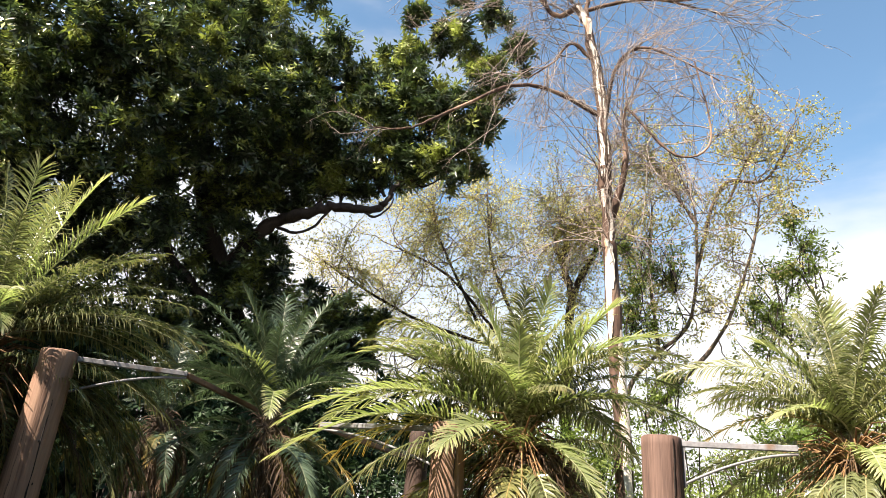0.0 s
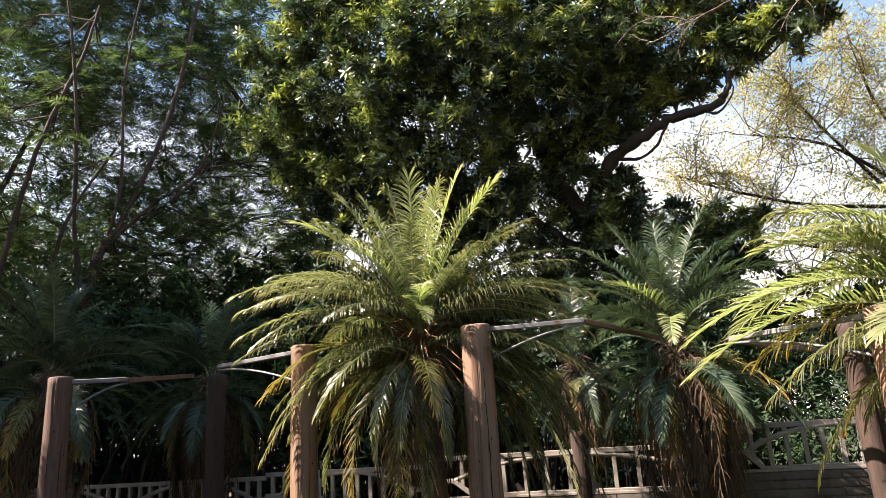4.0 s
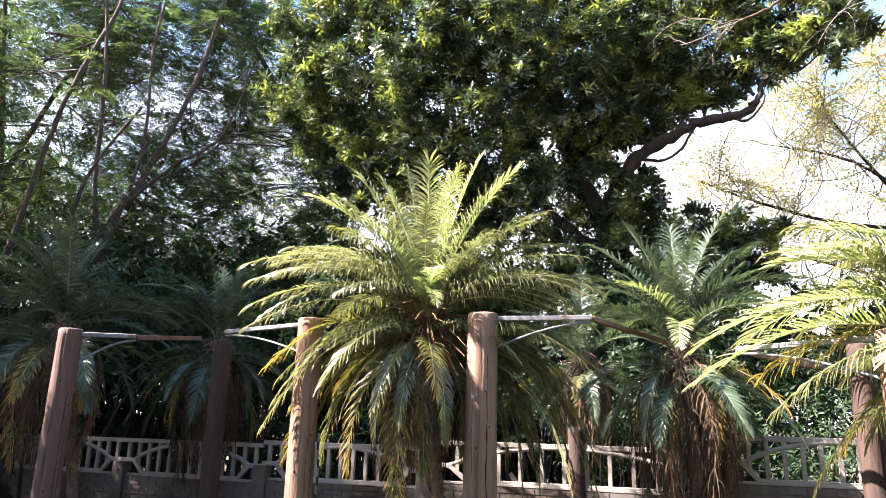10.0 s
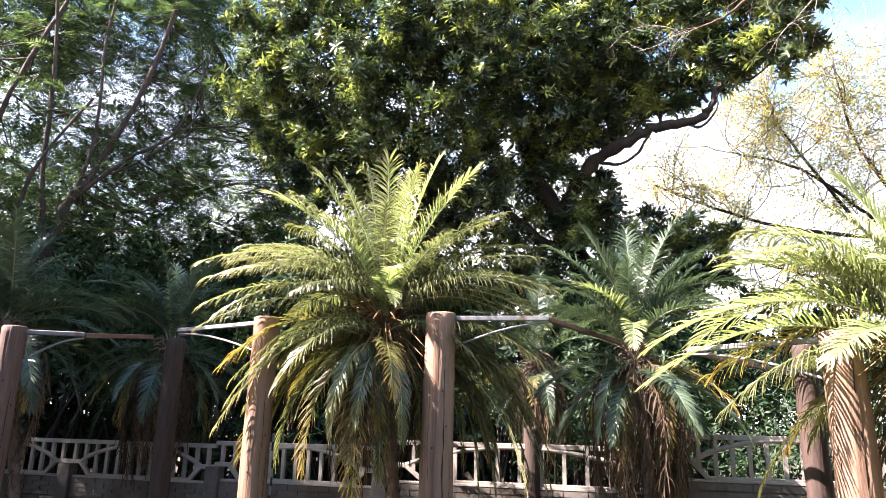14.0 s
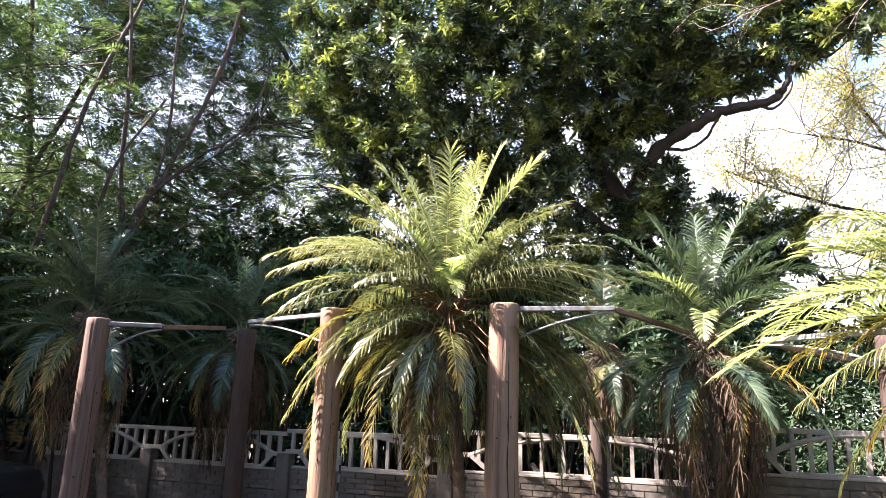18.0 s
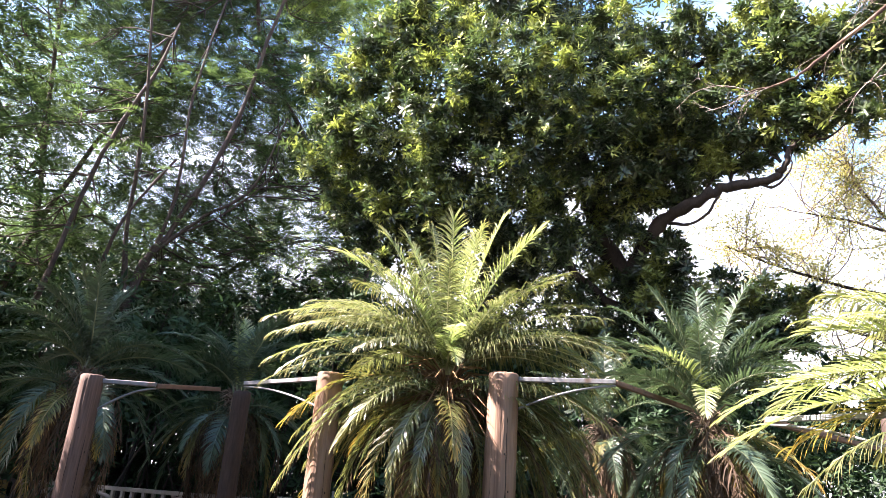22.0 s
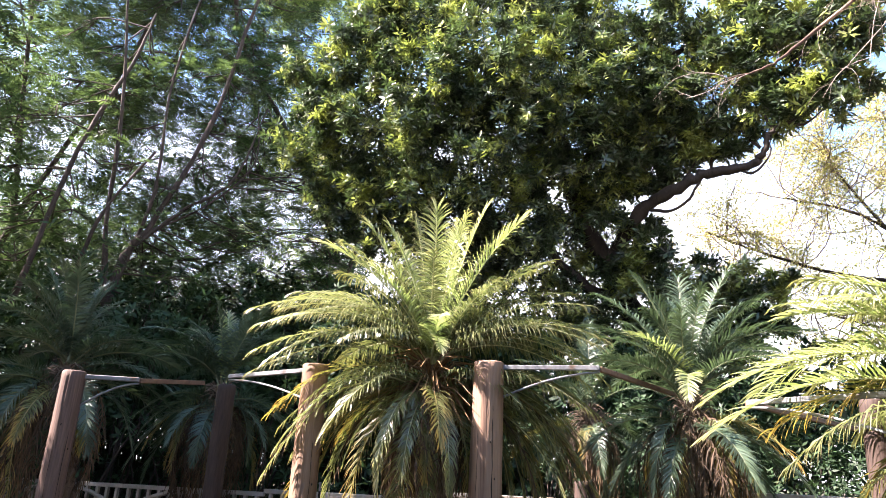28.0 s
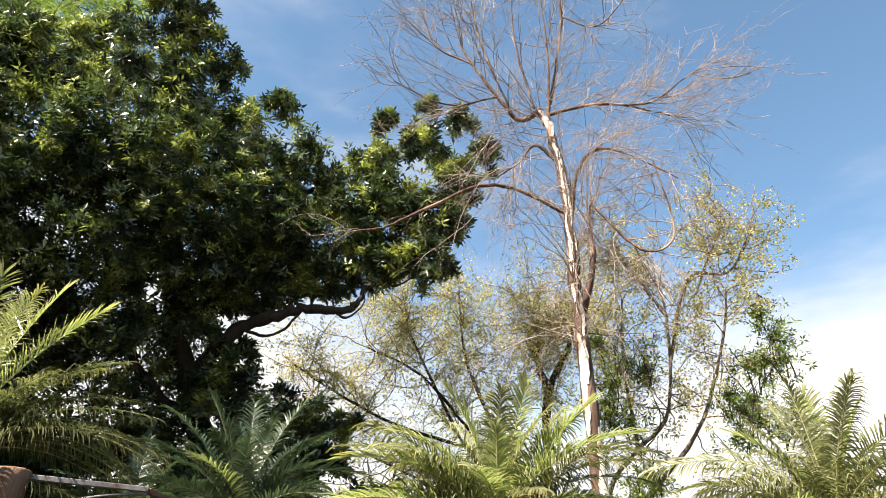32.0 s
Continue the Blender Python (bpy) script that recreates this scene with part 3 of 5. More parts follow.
def hides_pole(path):
    """Whether a frond along this path would hang between the standing point and a pole."""
    az, d = np.degrees(np.arctan2(path[:, 0], path[:, 1])), np.hypot(path[:, 0], path[:, 1])
    return any(np.any((d < pd + 0.12) & (np.abs(az - pa) * d < 21) & (path[:, 2] < top)) for pa, pd, top in NEAR_POLES)


def palm(az, d, crown_el, base_az, size, seed, live, label, fronds, fill=(10, 16, 14), n_yellow=6, n_dead=16, skirt=1.4):
    """fronds: tip azimuth, tip height angle, how far the tip lies beyond the trunk, lift of the arch, kind.
    fill: how many more stand up, spread and hang behind these."""
    rng = np.random.default_rng(seed)
    crown = spot(az, crown_el, d)
    base = spot(base_az, 0, d)
    base[2] = 0
    p = thing("palm", base, label, "palm tree", "garden palms")
    c = crown - base
    g = Geo()
    t = np.linspace(0, 1, 40)
    path = np.stack([c[0] * t ** 1.3, c[1] * t ** 1.3, -0.05 + (c[2] + 0.05) * t], 1)
    rad = 0.058 + 0.010 * (np.arange(40) % 2) + 0.05 * np.clip(t - 0.75, 0, 1) * 3
    g.tube(path, rad, 12)
    k = 260
    u, a = rng.uniform(0.25, 1.0, k), rng.uniform(0, 2 * np.pi, k)
    pos = np.stack([np.interp(u, t, path[:, i]) for i in range(3)], 1)
    outw = np.stack([np.cos(a), np.sin(a), np.zeros(k)], 1)
    r = np.interp(u, t, rad)
    g.leaves(pos + outw * r[:, None] * 0.8, outw * 0.5 + np.array((0, 0, 1.0)), outw, rng.uniform(0.06, 0.15, k), rng.uniform(0.02, 0.04, k), 0.4)
    part("trunk", g.mesh("trunk", FIBRE), p, "fibrous brown trunk with leaf scars")
    h = Geo()
    k = 240 if live == "g" else 110
    long = (0.22, 0.62) if live == "g" else (0.12, 0.36)
    a, rise = rng.uniform(0, 2 * np.pi, k), rng.uniform(-0.7, 0.75, k)
    outw = np.stack([np.cos(a) * np.cos(rise), np.sin(a) * np.cos(rise), np.sin(rise)], 1)
    for i in range(k):
        q = c + outw[i] * 0.07 + np.array((0, 0, rng.uniform(-0.26, -0.02)))
        stub = rng.uniform(*long)
        h.tube(np.stack([q, q + outw[i] * stub * 0.5 + np.array((0, 0, 0.02)), q + outw[i] * stub + np.array((0, 0, -0.3 * stub))]), (0.014, 0.008, 0.003), 4)
    part("leaf_base_tuft", h.mesh("leaf_base_tuft", LEAF_BASE if live == "g" else FIBRE), p, "brown stubs of old leaf stalks", kind="stuff")

    def frond(path, kind, roll, label=""):
        mat, leaf, sag, ragged = FROND_KINDS[kind]
        me = frond_mesh("frond", rng, path - base, mat, 62 if kind != "d" else 24, leaf * size, sag, ragged, roll, 0.0066 * size ** 1.6)
        part("frond", me, p, label)

    root = lambda low=0.0: crown + np.array((rng.normal(0, 0.035), rng.normal(0, 0.035), rng.uniform(-0.05, 0.05) - low))
    for t_az, t_el, deeper, lift, kind in fronds:
        tip = spot(t_az, t_el - (0.9 if t_el > crown_el + 6 else 0.0), d * math.cos(radians(t_az - az)) + deeper)
        frond(arch(root(0.26 if tip[2] < crown[2] - 0.2 else 0.0), tip, lift), live if kind == "g" else kind, rng.normal(0, 14))
    turn = rng.uniform(0, 360)
    front = math.degrees(math.atan2(-crown[1], -crown[0]))
    i = 0
    up, mid, low = fill
    for n, rise, bow, reach, kind in ((up, (50, 80), (8, 26), (1.0, 1.32), live), (mid, (2, 42), (30, 50), (1.15, 1.5), live), (low, (-60, -8), (28, 48), (1.1, 1.5), "h" if live == "g" else live),
                                      (n_yellow, (-68, -30), (26, 44), (1.0, 1.4), "o")):
        for _ in range(n):
            i += 1
            phi, e = turn + i * 137.5 + rng.normal(0, 12), rng.uniform(*rise)
            off = abs((phi - front + 180) % 360 - 180)
            L = rng.uniform(*reach) * size
            w = np.array((math.cos(radians(phi)) * math.cos(radians(e)), math.sin(radians(phi)) * math.cos(radians(e)), math.sin(radians(e))))
            line = arch(root(0.26 if e < 0 else 0.0), crown + w * L, rng.uniform(*bow))
            if (off < 58 and -32 < e < 60) or hides_pole(line):
                continue
            frond(line, kind, rng.normal(0, 18))
    for j in range(n_dead):
        phi = radians(turn + j * 137.5)
        out = np.array((math.cos(phi), math.sin(phi), 0.0))
        start = root(rng.uniform(0.05, 0.3))
        end = start + out * rng.uniform(0.12, 0.42) * size - np.array((0, 0, rng.uniform(0.6, 1.0) * skirt * size))
        line = arch(start, end, rng.uniform(30, 75))
        if not hides_pole(line):
            frond(line, "d", rng.normal(0, 40), "dead brown frond" if j == 0 else "")
    return p


palm(-0.9, 7.3, 8.3, 0.8, 1.0, 3, "g", "sunlit feathery palm with bright green arching fronds and dead skirt",
     ((-7.1, 20.7, 0.1, 10, "y"), (-1.1, 22.4, -0.2, 4, "y"), (3.4, 22.6, 0.1, 6, "y"), (6.7, 21.7, -0.1, 12, "y"), (0.9, 20.8, 0.5, 5, "y"), (-11.0, 18.8, 0.0, 22, "y"), (9.1, 18.1, -0.1, 26, "g"),
      (-12.6, 14.5, 0.0, 34, "g"), (-4.2, 19.2, 0.6, 10, "g"), (-5.2, 20.6, 0.2, 7, "y"), (-3.0, 21.6, 0.2, 5, "g"), (1.6, 21.8, -0.3, 4, "g"), (4.8, 20.4, 0.4, 10, "g"), (-9.0, 19.0, -0.1, 16, "g"), (-6.4, 17.2, -0.5, 18, "y"), (4.6, 16.6, -0.5, 22, "g"), (-13.6, 11.6, -0.4, 38, "g"), (-14.4, 8.0, -0.4, 42, "g"), (-15.5, 10.7, -0.1, 38, "g"), (-15.5, 8.7, 0.1, 36, "g"), (-15.7, 6.9, -0.3, 44, "h"), (-12.8, 1.6, -0.7, 46, "g"), (-9.4, 2.6, -0.9, 48, "g"),
      (10.9, 15.4, 0.2, 30, "g"), (12.5, 13.5, -0.1, 34, "h"), (13.4, 11.2, 0.1, 38, "h"), (12.1, 7.0, 0.2, 40, "h"), (7.6, 17.4, 0.7, 18, "g"), (-9.0, 16.4, 0.6, 22, "g"), (-13.8, 12.2, 0.5, 36, "g"), (11.6, 9.4, 0.6, 36, "h"),
      (-6.9, -3.9, -0.5, 44, "o"), (-2.8, -6.3, -0.5, 34, "o"), (2.2, -2.4, -0.3, 36, "o"), (-2.9, -0.4, -0.7, 38, "h"), (0.9, -1.7, -0.6, 36, "h"), (-4.8, -1.5, -0.6, 44, "h"), (-0.8, -4.2, -0.4, 30, "h"), (5.8, -3.0, 0.3, 44, "h"), (6.8, 0.6, 0.2, 44, "h"), (8.8, -3.4, 0.2, 48, "h"),
      (10.4, -0.6, 0.4, 46, "h"), (9.2, 4.2, 0.4, 44, "h"), (11.0, 6.0, 0.1, 42, "h"), (12.9, 4.6, 0.2, 44, "h"), (6.0, 2.4, 0.2, 46, "o"), (-7.6, 0.4, -0.2, 48, "h"), (-9.6, -0.6, 0.2, 50, "o"), (-11.6, 1.0, 0.2, 48, "h"),
      (7.1, -5.0, 0.1, 62, "h"), (9.9, 1.0, 0.1, 54, "h"), (12.3, 1.4, 0.5, 50, "d"), (8.4, -1.6, 0.3, 56, "o"), (11.2, 3.2, 0.3, 50, "h"), (-0.3, 12.6, -0.9, 52, "y"), (-0.2, 9.6, -0.9, 60, "y"),
      (6.7, 5.2, -0.4, 52, "g"), (-8.6, 10.2, -0.7, 46, "h"), (-11.0, 5.0, -0.1, 48, "h"), (-13.6, 4.0, 0.2, 46, "o"))
     + hanging(31, 13, (6.2, 13.2), (-5.5, 3.0), (-0.2, 0.6), (40, 54), "hhohd") + hanging(32, 7, (10.5, 14.2), (4, 11), (-0.3, 0.5), (36, 48), "hg") + hanging(33, 8, (-14.5, -7.6), (-3.5, 4.5), (0.15, 0.7), (42, 54), "hodh")
     + hanging(34, 3, (-16.0, -11.5), (5.5, 13), (-0.5, 0.5), (34, 46), "gh"),
     (6, 10, 14), 12, 48, 1.5)
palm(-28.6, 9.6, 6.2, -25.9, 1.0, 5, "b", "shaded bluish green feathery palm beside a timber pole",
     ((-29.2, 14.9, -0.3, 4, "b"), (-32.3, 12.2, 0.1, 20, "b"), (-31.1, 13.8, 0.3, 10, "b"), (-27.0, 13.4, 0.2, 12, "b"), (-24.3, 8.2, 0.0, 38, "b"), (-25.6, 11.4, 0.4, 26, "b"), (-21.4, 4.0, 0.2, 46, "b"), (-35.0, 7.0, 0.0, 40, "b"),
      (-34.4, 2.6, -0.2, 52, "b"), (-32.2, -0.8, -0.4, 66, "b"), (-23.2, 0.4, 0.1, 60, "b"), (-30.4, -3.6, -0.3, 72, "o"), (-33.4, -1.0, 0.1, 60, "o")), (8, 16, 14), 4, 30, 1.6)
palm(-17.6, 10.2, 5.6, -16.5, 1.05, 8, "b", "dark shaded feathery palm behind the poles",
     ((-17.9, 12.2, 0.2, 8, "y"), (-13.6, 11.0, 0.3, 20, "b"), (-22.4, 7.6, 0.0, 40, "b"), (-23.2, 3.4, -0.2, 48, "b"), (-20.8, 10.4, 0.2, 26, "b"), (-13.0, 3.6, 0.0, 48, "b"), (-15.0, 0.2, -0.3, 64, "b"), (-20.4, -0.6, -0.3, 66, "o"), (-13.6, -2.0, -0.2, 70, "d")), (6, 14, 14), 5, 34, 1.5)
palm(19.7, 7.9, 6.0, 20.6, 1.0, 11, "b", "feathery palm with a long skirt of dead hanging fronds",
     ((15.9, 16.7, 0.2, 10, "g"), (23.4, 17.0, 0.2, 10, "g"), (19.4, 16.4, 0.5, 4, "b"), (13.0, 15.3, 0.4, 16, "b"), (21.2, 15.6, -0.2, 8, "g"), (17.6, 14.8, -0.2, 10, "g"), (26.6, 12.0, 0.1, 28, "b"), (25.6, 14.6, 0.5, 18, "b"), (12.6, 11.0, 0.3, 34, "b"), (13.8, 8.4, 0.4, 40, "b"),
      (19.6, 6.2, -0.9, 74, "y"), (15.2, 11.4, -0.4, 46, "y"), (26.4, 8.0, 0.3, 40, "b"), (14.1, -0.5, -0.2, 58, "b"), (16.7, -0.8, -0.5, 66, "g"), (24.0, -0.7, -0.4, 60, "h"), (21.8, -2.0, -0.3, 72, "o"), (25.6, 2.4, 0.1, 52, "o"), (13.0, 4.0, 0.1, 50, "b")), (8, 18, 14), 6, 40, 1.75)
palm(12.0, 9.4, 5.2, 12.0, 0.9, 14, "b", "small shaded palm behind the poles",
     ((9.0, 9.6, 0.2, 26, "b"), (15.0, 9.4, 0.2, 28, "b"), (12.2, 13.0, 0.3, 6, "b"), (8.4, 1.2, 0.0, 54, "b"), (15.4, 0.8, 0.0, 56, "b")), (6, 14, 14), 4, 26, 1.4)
palm(40.0, 6.2, 6.2, 40.6, 1.15, 17, "g", "large sunlit palm with pale green arching fronds",
     ((35.4, 18.8, 0.1, 16, "y"), (42.1, 19.4, -0.1, 4, "y"), (38.9, 18.2, 0.4, 6, "g"), (47.6, 18.1, 0.0, 18, "y"), (45.2, 17.6, 0.5, 10, "g"), (51.0, 15.6, 0.1, 30, "y"), (31.2, 15.4, 0.2, 28, "y"), (28.7, 15.6, 0.5, 24, "g"),
      (20.9, 6.1, 0.1, 34, "y"), (20.7, 3.5, -0.1, 40, "y"), (26.1, 1.4, -0.5, 46, "h"), (33.4, 4.9, -0.9, 58, "y"), (46.2, 2.1, -0.8, 58, "y"), (50.5, 9.0, -0.1, 42, "y"), (54.2, 7.7, 0.1, 40, "h"), (27.1, 13.1, 0.0, 34, "y"), (39.5, 16.0, -0.4, 10, "y"),
      (37.3, 12.2, -0.8, 46, "y"), (26.7, 8.9, 0.1, 42, "h"), (24.4, 6.6, 0.4, 42, "y"), (29.4, 5.2, 0.0, 52, "o"), (50.8, 4.4, 0.0, 54, "h"), (43.6, 10.4, -0.8, 50, "g"), (25.4, 4.0, 0.3, 48, "o"), (30.3, 13.6, 0.1, 32, "h")), (8, 22, 22), 12, 48, 1.3)
palm(63.9, 7.2, 6.8, 63.7, 1.1, 21, "g", "sunlit pale green palm beside a steel arm",
     ((63.5, 17.7, 0.0, 6, "y"), (66.9, 16.5, 0.0, 8, "y"), (61.0, 17.0, 0.4, 10, "g"), (58.0, 15.3, 0.1, 22, "y"), (56.1, 11.9, 0.0, 32, "g"), (59.0, 8.6, -0.7, 52, "y"), (53.9, 9.3, 0.2, 38, "h"), (65.6, 4.6, -0.9, 60, "y"), (54.4, 7.0, -0.1, 44, "o"),
      (70.0, 14.0, 0.2, 24, "g"), (62.2, 13.4, -0.6, 34, "g"), (57.2, 5.0, -0.3, 52, "h"), (72.0, 9.0, 0.0, 40, "g")), (9, 22, 20), 10, 36, 1.3)


# ---- trees ----
def whorls(g, rng, centre, r, count, leaf=(0.08, 0.14), per=9, squash=0.85, inner=0.55, up=0.15, flat=False):
    """Rosettes of pointed leaves through the shell of one clump."""
    out = unit(rng.normal(0, 1, (count, 3)))
    if r < 0.62:
        inner = 0.0
    rad = r * (1 - (1 - inner) * rng.uniform(0, 1, count) ** 1.6) * rng.uniform(0.8, 1.15, count)
    for _ in range(3):
        rad *= 1 + 0.20 * np.sin(out @ rng.normal(0, 3.2, 3) + rng.uniform(0, 6))
    p = centre + out * rad[:, None] * np.array((1, 1, squash))
    axis = unit(out * 0.7 + np.array((0, 0, up)) + rng.normal(0, 0.35, (count, 3)))
    ref = unit(np.cross(axis, rng.normal(0, 1, (count, 3))))
    ref2 = np.cross(axis, ref)
    ang = rng.uniform(0, 6.28, (count, 1)) + np.arange(per)[None, :] * 2.4
    tilt = np.radians(rng.uniform(45, 98, (count, per)))
    radial = ref[:, None, :] * np.cos(ang)[..., None] + ref2[:, None, :] * np.sin(ang)[..., None]
    d = axis[:, None, :] * np.cos(tilt)[..., None] + radial * np.sin(tilt)[..., None]
    nrm = axis[:, None, :] * np.sin(tilt)[..., None] - radial * np.cos(tilt)[..., None]
    pp = np.repeat(p[:, None, :], per, 1) + d * 0.01 - axis[:, None, :] * (np.arange(per) * 0.012)[None, :, None]
    L = rng.uniform(*leaf, (count, per))
    (g.flat_leaves if flat else g.leaves)(pp.reshape(-1, 3), d.reshape(-1, 3), nrm.reshape(-1, 3), L.ravel(), (L * rng.uniform(0.26, 0.36, L.shape)).ravel(), 0.2, 0.08)


def sprays(g, rng, centre, r, count, length=(0.35, 0.6), pairs=11, squash=0.45, pinna=0.13):
    """Flat feathery leaves of many leaflets through one layered clump."""
    out = unit(rng.normal(0, 1, (count, 3)))
    p = centre + out * (r * rng.uniform(0.1, 1.05, count) ** 0.6)[:, None] * np.array((1, 1, squash))
    a = rng.uniform(0, 6.28, count)
    d = unit(np.stack([np.cos(a), np.sin(a), rng.normal(-0.12, 0.22, count)], 1) + out * 0.5)
    nrm = unit(np.array((0, 0, 1.0)) + rng.normal(0, 0.3, (count, 3)))
    side = unit(np.cross(d, nrm))
    nrm = np.cross(side, d)
    L = rng.uniform(*length, count)
    u = np.linspace(0.12, 1.0, pairs)
    pos = p[:, None, :] + d[:, None, :] * (L[:, None] * u)[..., None] - np.array((0, 0, 1.0)) * (L[:, None] * 0.25 * u ** 2)[..., None]
    prof = np.interp(u, (0.12, 0.4, 1.0), (0.7, 1.0, 0.45))
    for sgn in (-1, 1):
        dd = unit(d[:, None, :] * 0.55 + sgn * side[:, None, :] + rng.normal(0, 0.12, (count, pairs, 3)) + np.zeros((count, pairs, 3)))
        nn = np.repeat(nrm[:, None, :], pairs, 1)
        ll = (pinna * L[:, None] / 0.5 * prof[None, :] * rng.uniform(0.8, 1.1, (count, pairs))).ravel()
        g.blades(pos.reshape(-1, 3), dd.reshape(-1, 3), nn.reshape(-1, 3), ll, ll * 0.27)


def small_leaves(g, rng, p, spread, count, size=(0.04, 0.08)):
    """Loose small leaves round each of the points p."""
    q = np.repeat(p, count, 0) + rng.normal(0, spread, (len(p) * count, 3))
    k = len(q)
    d = unit(rng.normal(0, 1, (k, 3)) + np.array((0, 0, -0.2)))
    L = rng.uniform(*size, k)
    g.blades(q, d, unit(rng.normal(0, 1, (k, 3))), L, L * 0.5)


def limb(name, points, r0, r1, mat, parent, base, sides=10, label=""):
    path = curve_through([spot(*q) for q in points]) - base
    g = Geo()
    n = len(path)
    rng = np.random.default_rng(len(points) + int(abs(points[0][0]) * 10))
    wob = 1 + rng.normal(0, 0.09, n)
    path = path + rng.normal(0, 0.12 * r0, path.shape)
    g.tube(path, np.linspace(r0, r1, n) * wob, sides)
    return part(name, g.mesh(name, mat, True), parent, label), path


def big_tree():
    """The dense dark tree over the wall, with one long low limb."""
    rng = np.random.default_rng(40)
    base = spot(17.5, 0, 13.5)
    base[2] = 0
    tree = thing("broadleaf_tree", base, "large dense tree with glossy dark leaves and a low limb", "tree")
    limb("trunk", ((17.8, -7, 13.5), (17.2, 6, 13.5), (15.6, 13, 13.4), (13.3, 17.5, 13.2), (11, 23, 13), (9, 32, 13)), 0.30, 0.12, BARK_DARK, tree, base, 12, "thick dark trunk")
    limb("limb", ((13.7, 16.1, 13.2), (15.2, 19.0, 12.8), (17.2, 21.3, 12.5), (19.6, 22.6, 12.2), (21.9, 23.5, 12.1), (24.2, 23.7, 12.0), (26.0, 23.9, 12.0), (26.9, 24.8, 12.0), (27.5, 26.0, 12.0), (29.2, 26.7, 12.0)), 0.15, 0.03, BARK_DARK, tree, base)
    for pts in (((24.6, 23.7, 12.0), (25.9, 23.2, 12.0), (27.2, 24.3, 12.0), (27.4, 25.4, 11.9)), ((26.6, 25.0, 12.0), (25.4, 26.4, 12.0), (25.8, 28.2, 12.1)), ((27.6, 26.2, 12.0), (27.2, 27.8, 12.0), (28.6, 29.2, 12.1)),
                ((22.6, 23.6, 12.1), (23.0, 25.4, 12.1), (24.6, 26.6, 12.1)), ((20.2, 22.9, 12.2), (21.4, 24.6, 12.2), (21.2, 26.4, 12.3))):
        limb("limb", pts, 0.03, 0.01, BARK_DARK, tree, base, 7)
    limb("limb", ((27.4, 25.8, 12.0), (28.5, 28.0, 12.0), (31, 32, 12.0)), 0.035, 0.015, BARK_DARK, tree, base)
    limb("limb", ((28.8, 26.6, 12.0), (30.0, 26.2, 12.0), (31.6, 27.0, 12.0)), 0.028, 0.010, BARK_DARK, tree, base)
    limb("limb", ((17.3, 21.2, 12.5), (19.0, 20.9, 12.3), (20.5, 21.5, 12.2), (21.3, 22.5, 12.1), (21.9, 23.4, 12.1)), 0.035, 0.018, BARK_DARK, tree, base)
    limb("limb", ((15.8, 13, 13.4), (11.5, 15.5, 13.0), (8.0, 19, 12.8)), 0.14, 0.06, BARK_DARK, tree, base)
    limb("limb", ((9.5, 28, 13), (6, 38, 13), (4.5, 46, 13)), 0.11, 0.03, BARK_DARK, tree, base)
    limb("limb", ((11, 23, 13), (17, 31, 12.6), (23, 34, 12.4)), 0.13, 0.05, BARK_DARK, tree, base)
    g = Geo()
    # azimuth, height angle, distance, radius of the leafy clumps
    body = ((-12, 30.5, 12.4, 0.75), (-12, 26, 12.4, 0.75), (-9.5, 21.5, 12.6, 0.75), (-8, 33.5, 12.2, 0.9), (-7, 27, 12.0, 1.1), (-5, 20.5, 12.4, 1.0), (-3.5, 36, 12.0, 0.95), (-2, 30, 11.4, 1.2),
            (-1, 23.5, 11.8, 1.2), (0, 17.5, 12.6, 1.1), (2, 38.5, 12.2, 1.0), (4, 33, 11.2, 1.2), (5, 26.5, 11.6, 1.3), (6, 19.5, 12.6, 1.1), (9, 37.5, 12.2, 0.95), (10, 31, 11.4, 1.2), (11, 24.5, 12.2, 1.1))
    outer = ((14, 35.5, 12.2, 0.9), (16, 29.5, 11.9, 1.0), (17, 25.8, 12.3, 0.7), (19, 34.5, 12.3, 0.75), (21, 30, 12.2, 0.8), (24, 32.5, 12.2, 0.65), (26, 29.5, 12.3, 0.6), (27, 36, 12.2, 0.5), (29, 33, 12.1, 0.7),
             (30, 28, 12.1, 0.55), (32, 38, 12.1, 0.55), (32.5, 31, 12.0, 0.7), (33, 28, 12.0, 0.45), (35.5, 35, 12.0, 0.55), (35.3, 31.5, 12.0, 0.45), (38, 37.3, 12.0, 0.35), (36, 40.3, 12.1, 0.35), (31.8, 41.2, 12.1, 0.22))
    top = ((4.2, 42.5, 12.3, 0.65), (7.5, 41.5, 12.3, 0.6), (4.6, 44.8, 12.3, 0.55), (4.4, 46.6, 12.3, 0.40), (4.3, 48.0, 12.3, 0.28), (4.25, 48.9, 12.3, 0.16), (10.5, 41, 12.3, 0.4), (17, 38.8, 12.3, 0.4), (27.4, 39.5, 12.2, 0.3), (-6.2, 38.2, 12.1, 0.4))
    low_leaf = ((12, 19, 13.5, 0.9), (16.5, 18.6, 12.9, 0.5), (18, 15.8, 12.8, 0.55), (21, 15, 12.8, 0.55), (24, 14.3, 12.6, 0.55), (27, 14.6, 12.5, 0.25), (5, 15, 13.2, 1.1), (12, 13.5, 13.4, 0.9), (15, 11.5, 12.9, 0.8), (18, 12, 12.8, 0.7), (20, 10, 12.8, 0.8), (22, 12.2, 12.7, 0.55), (24.2, 10.8, 12.6, 0.5), (16, 15.5, 13, 0.6), (26, 11.5, 12.6, 0.35))
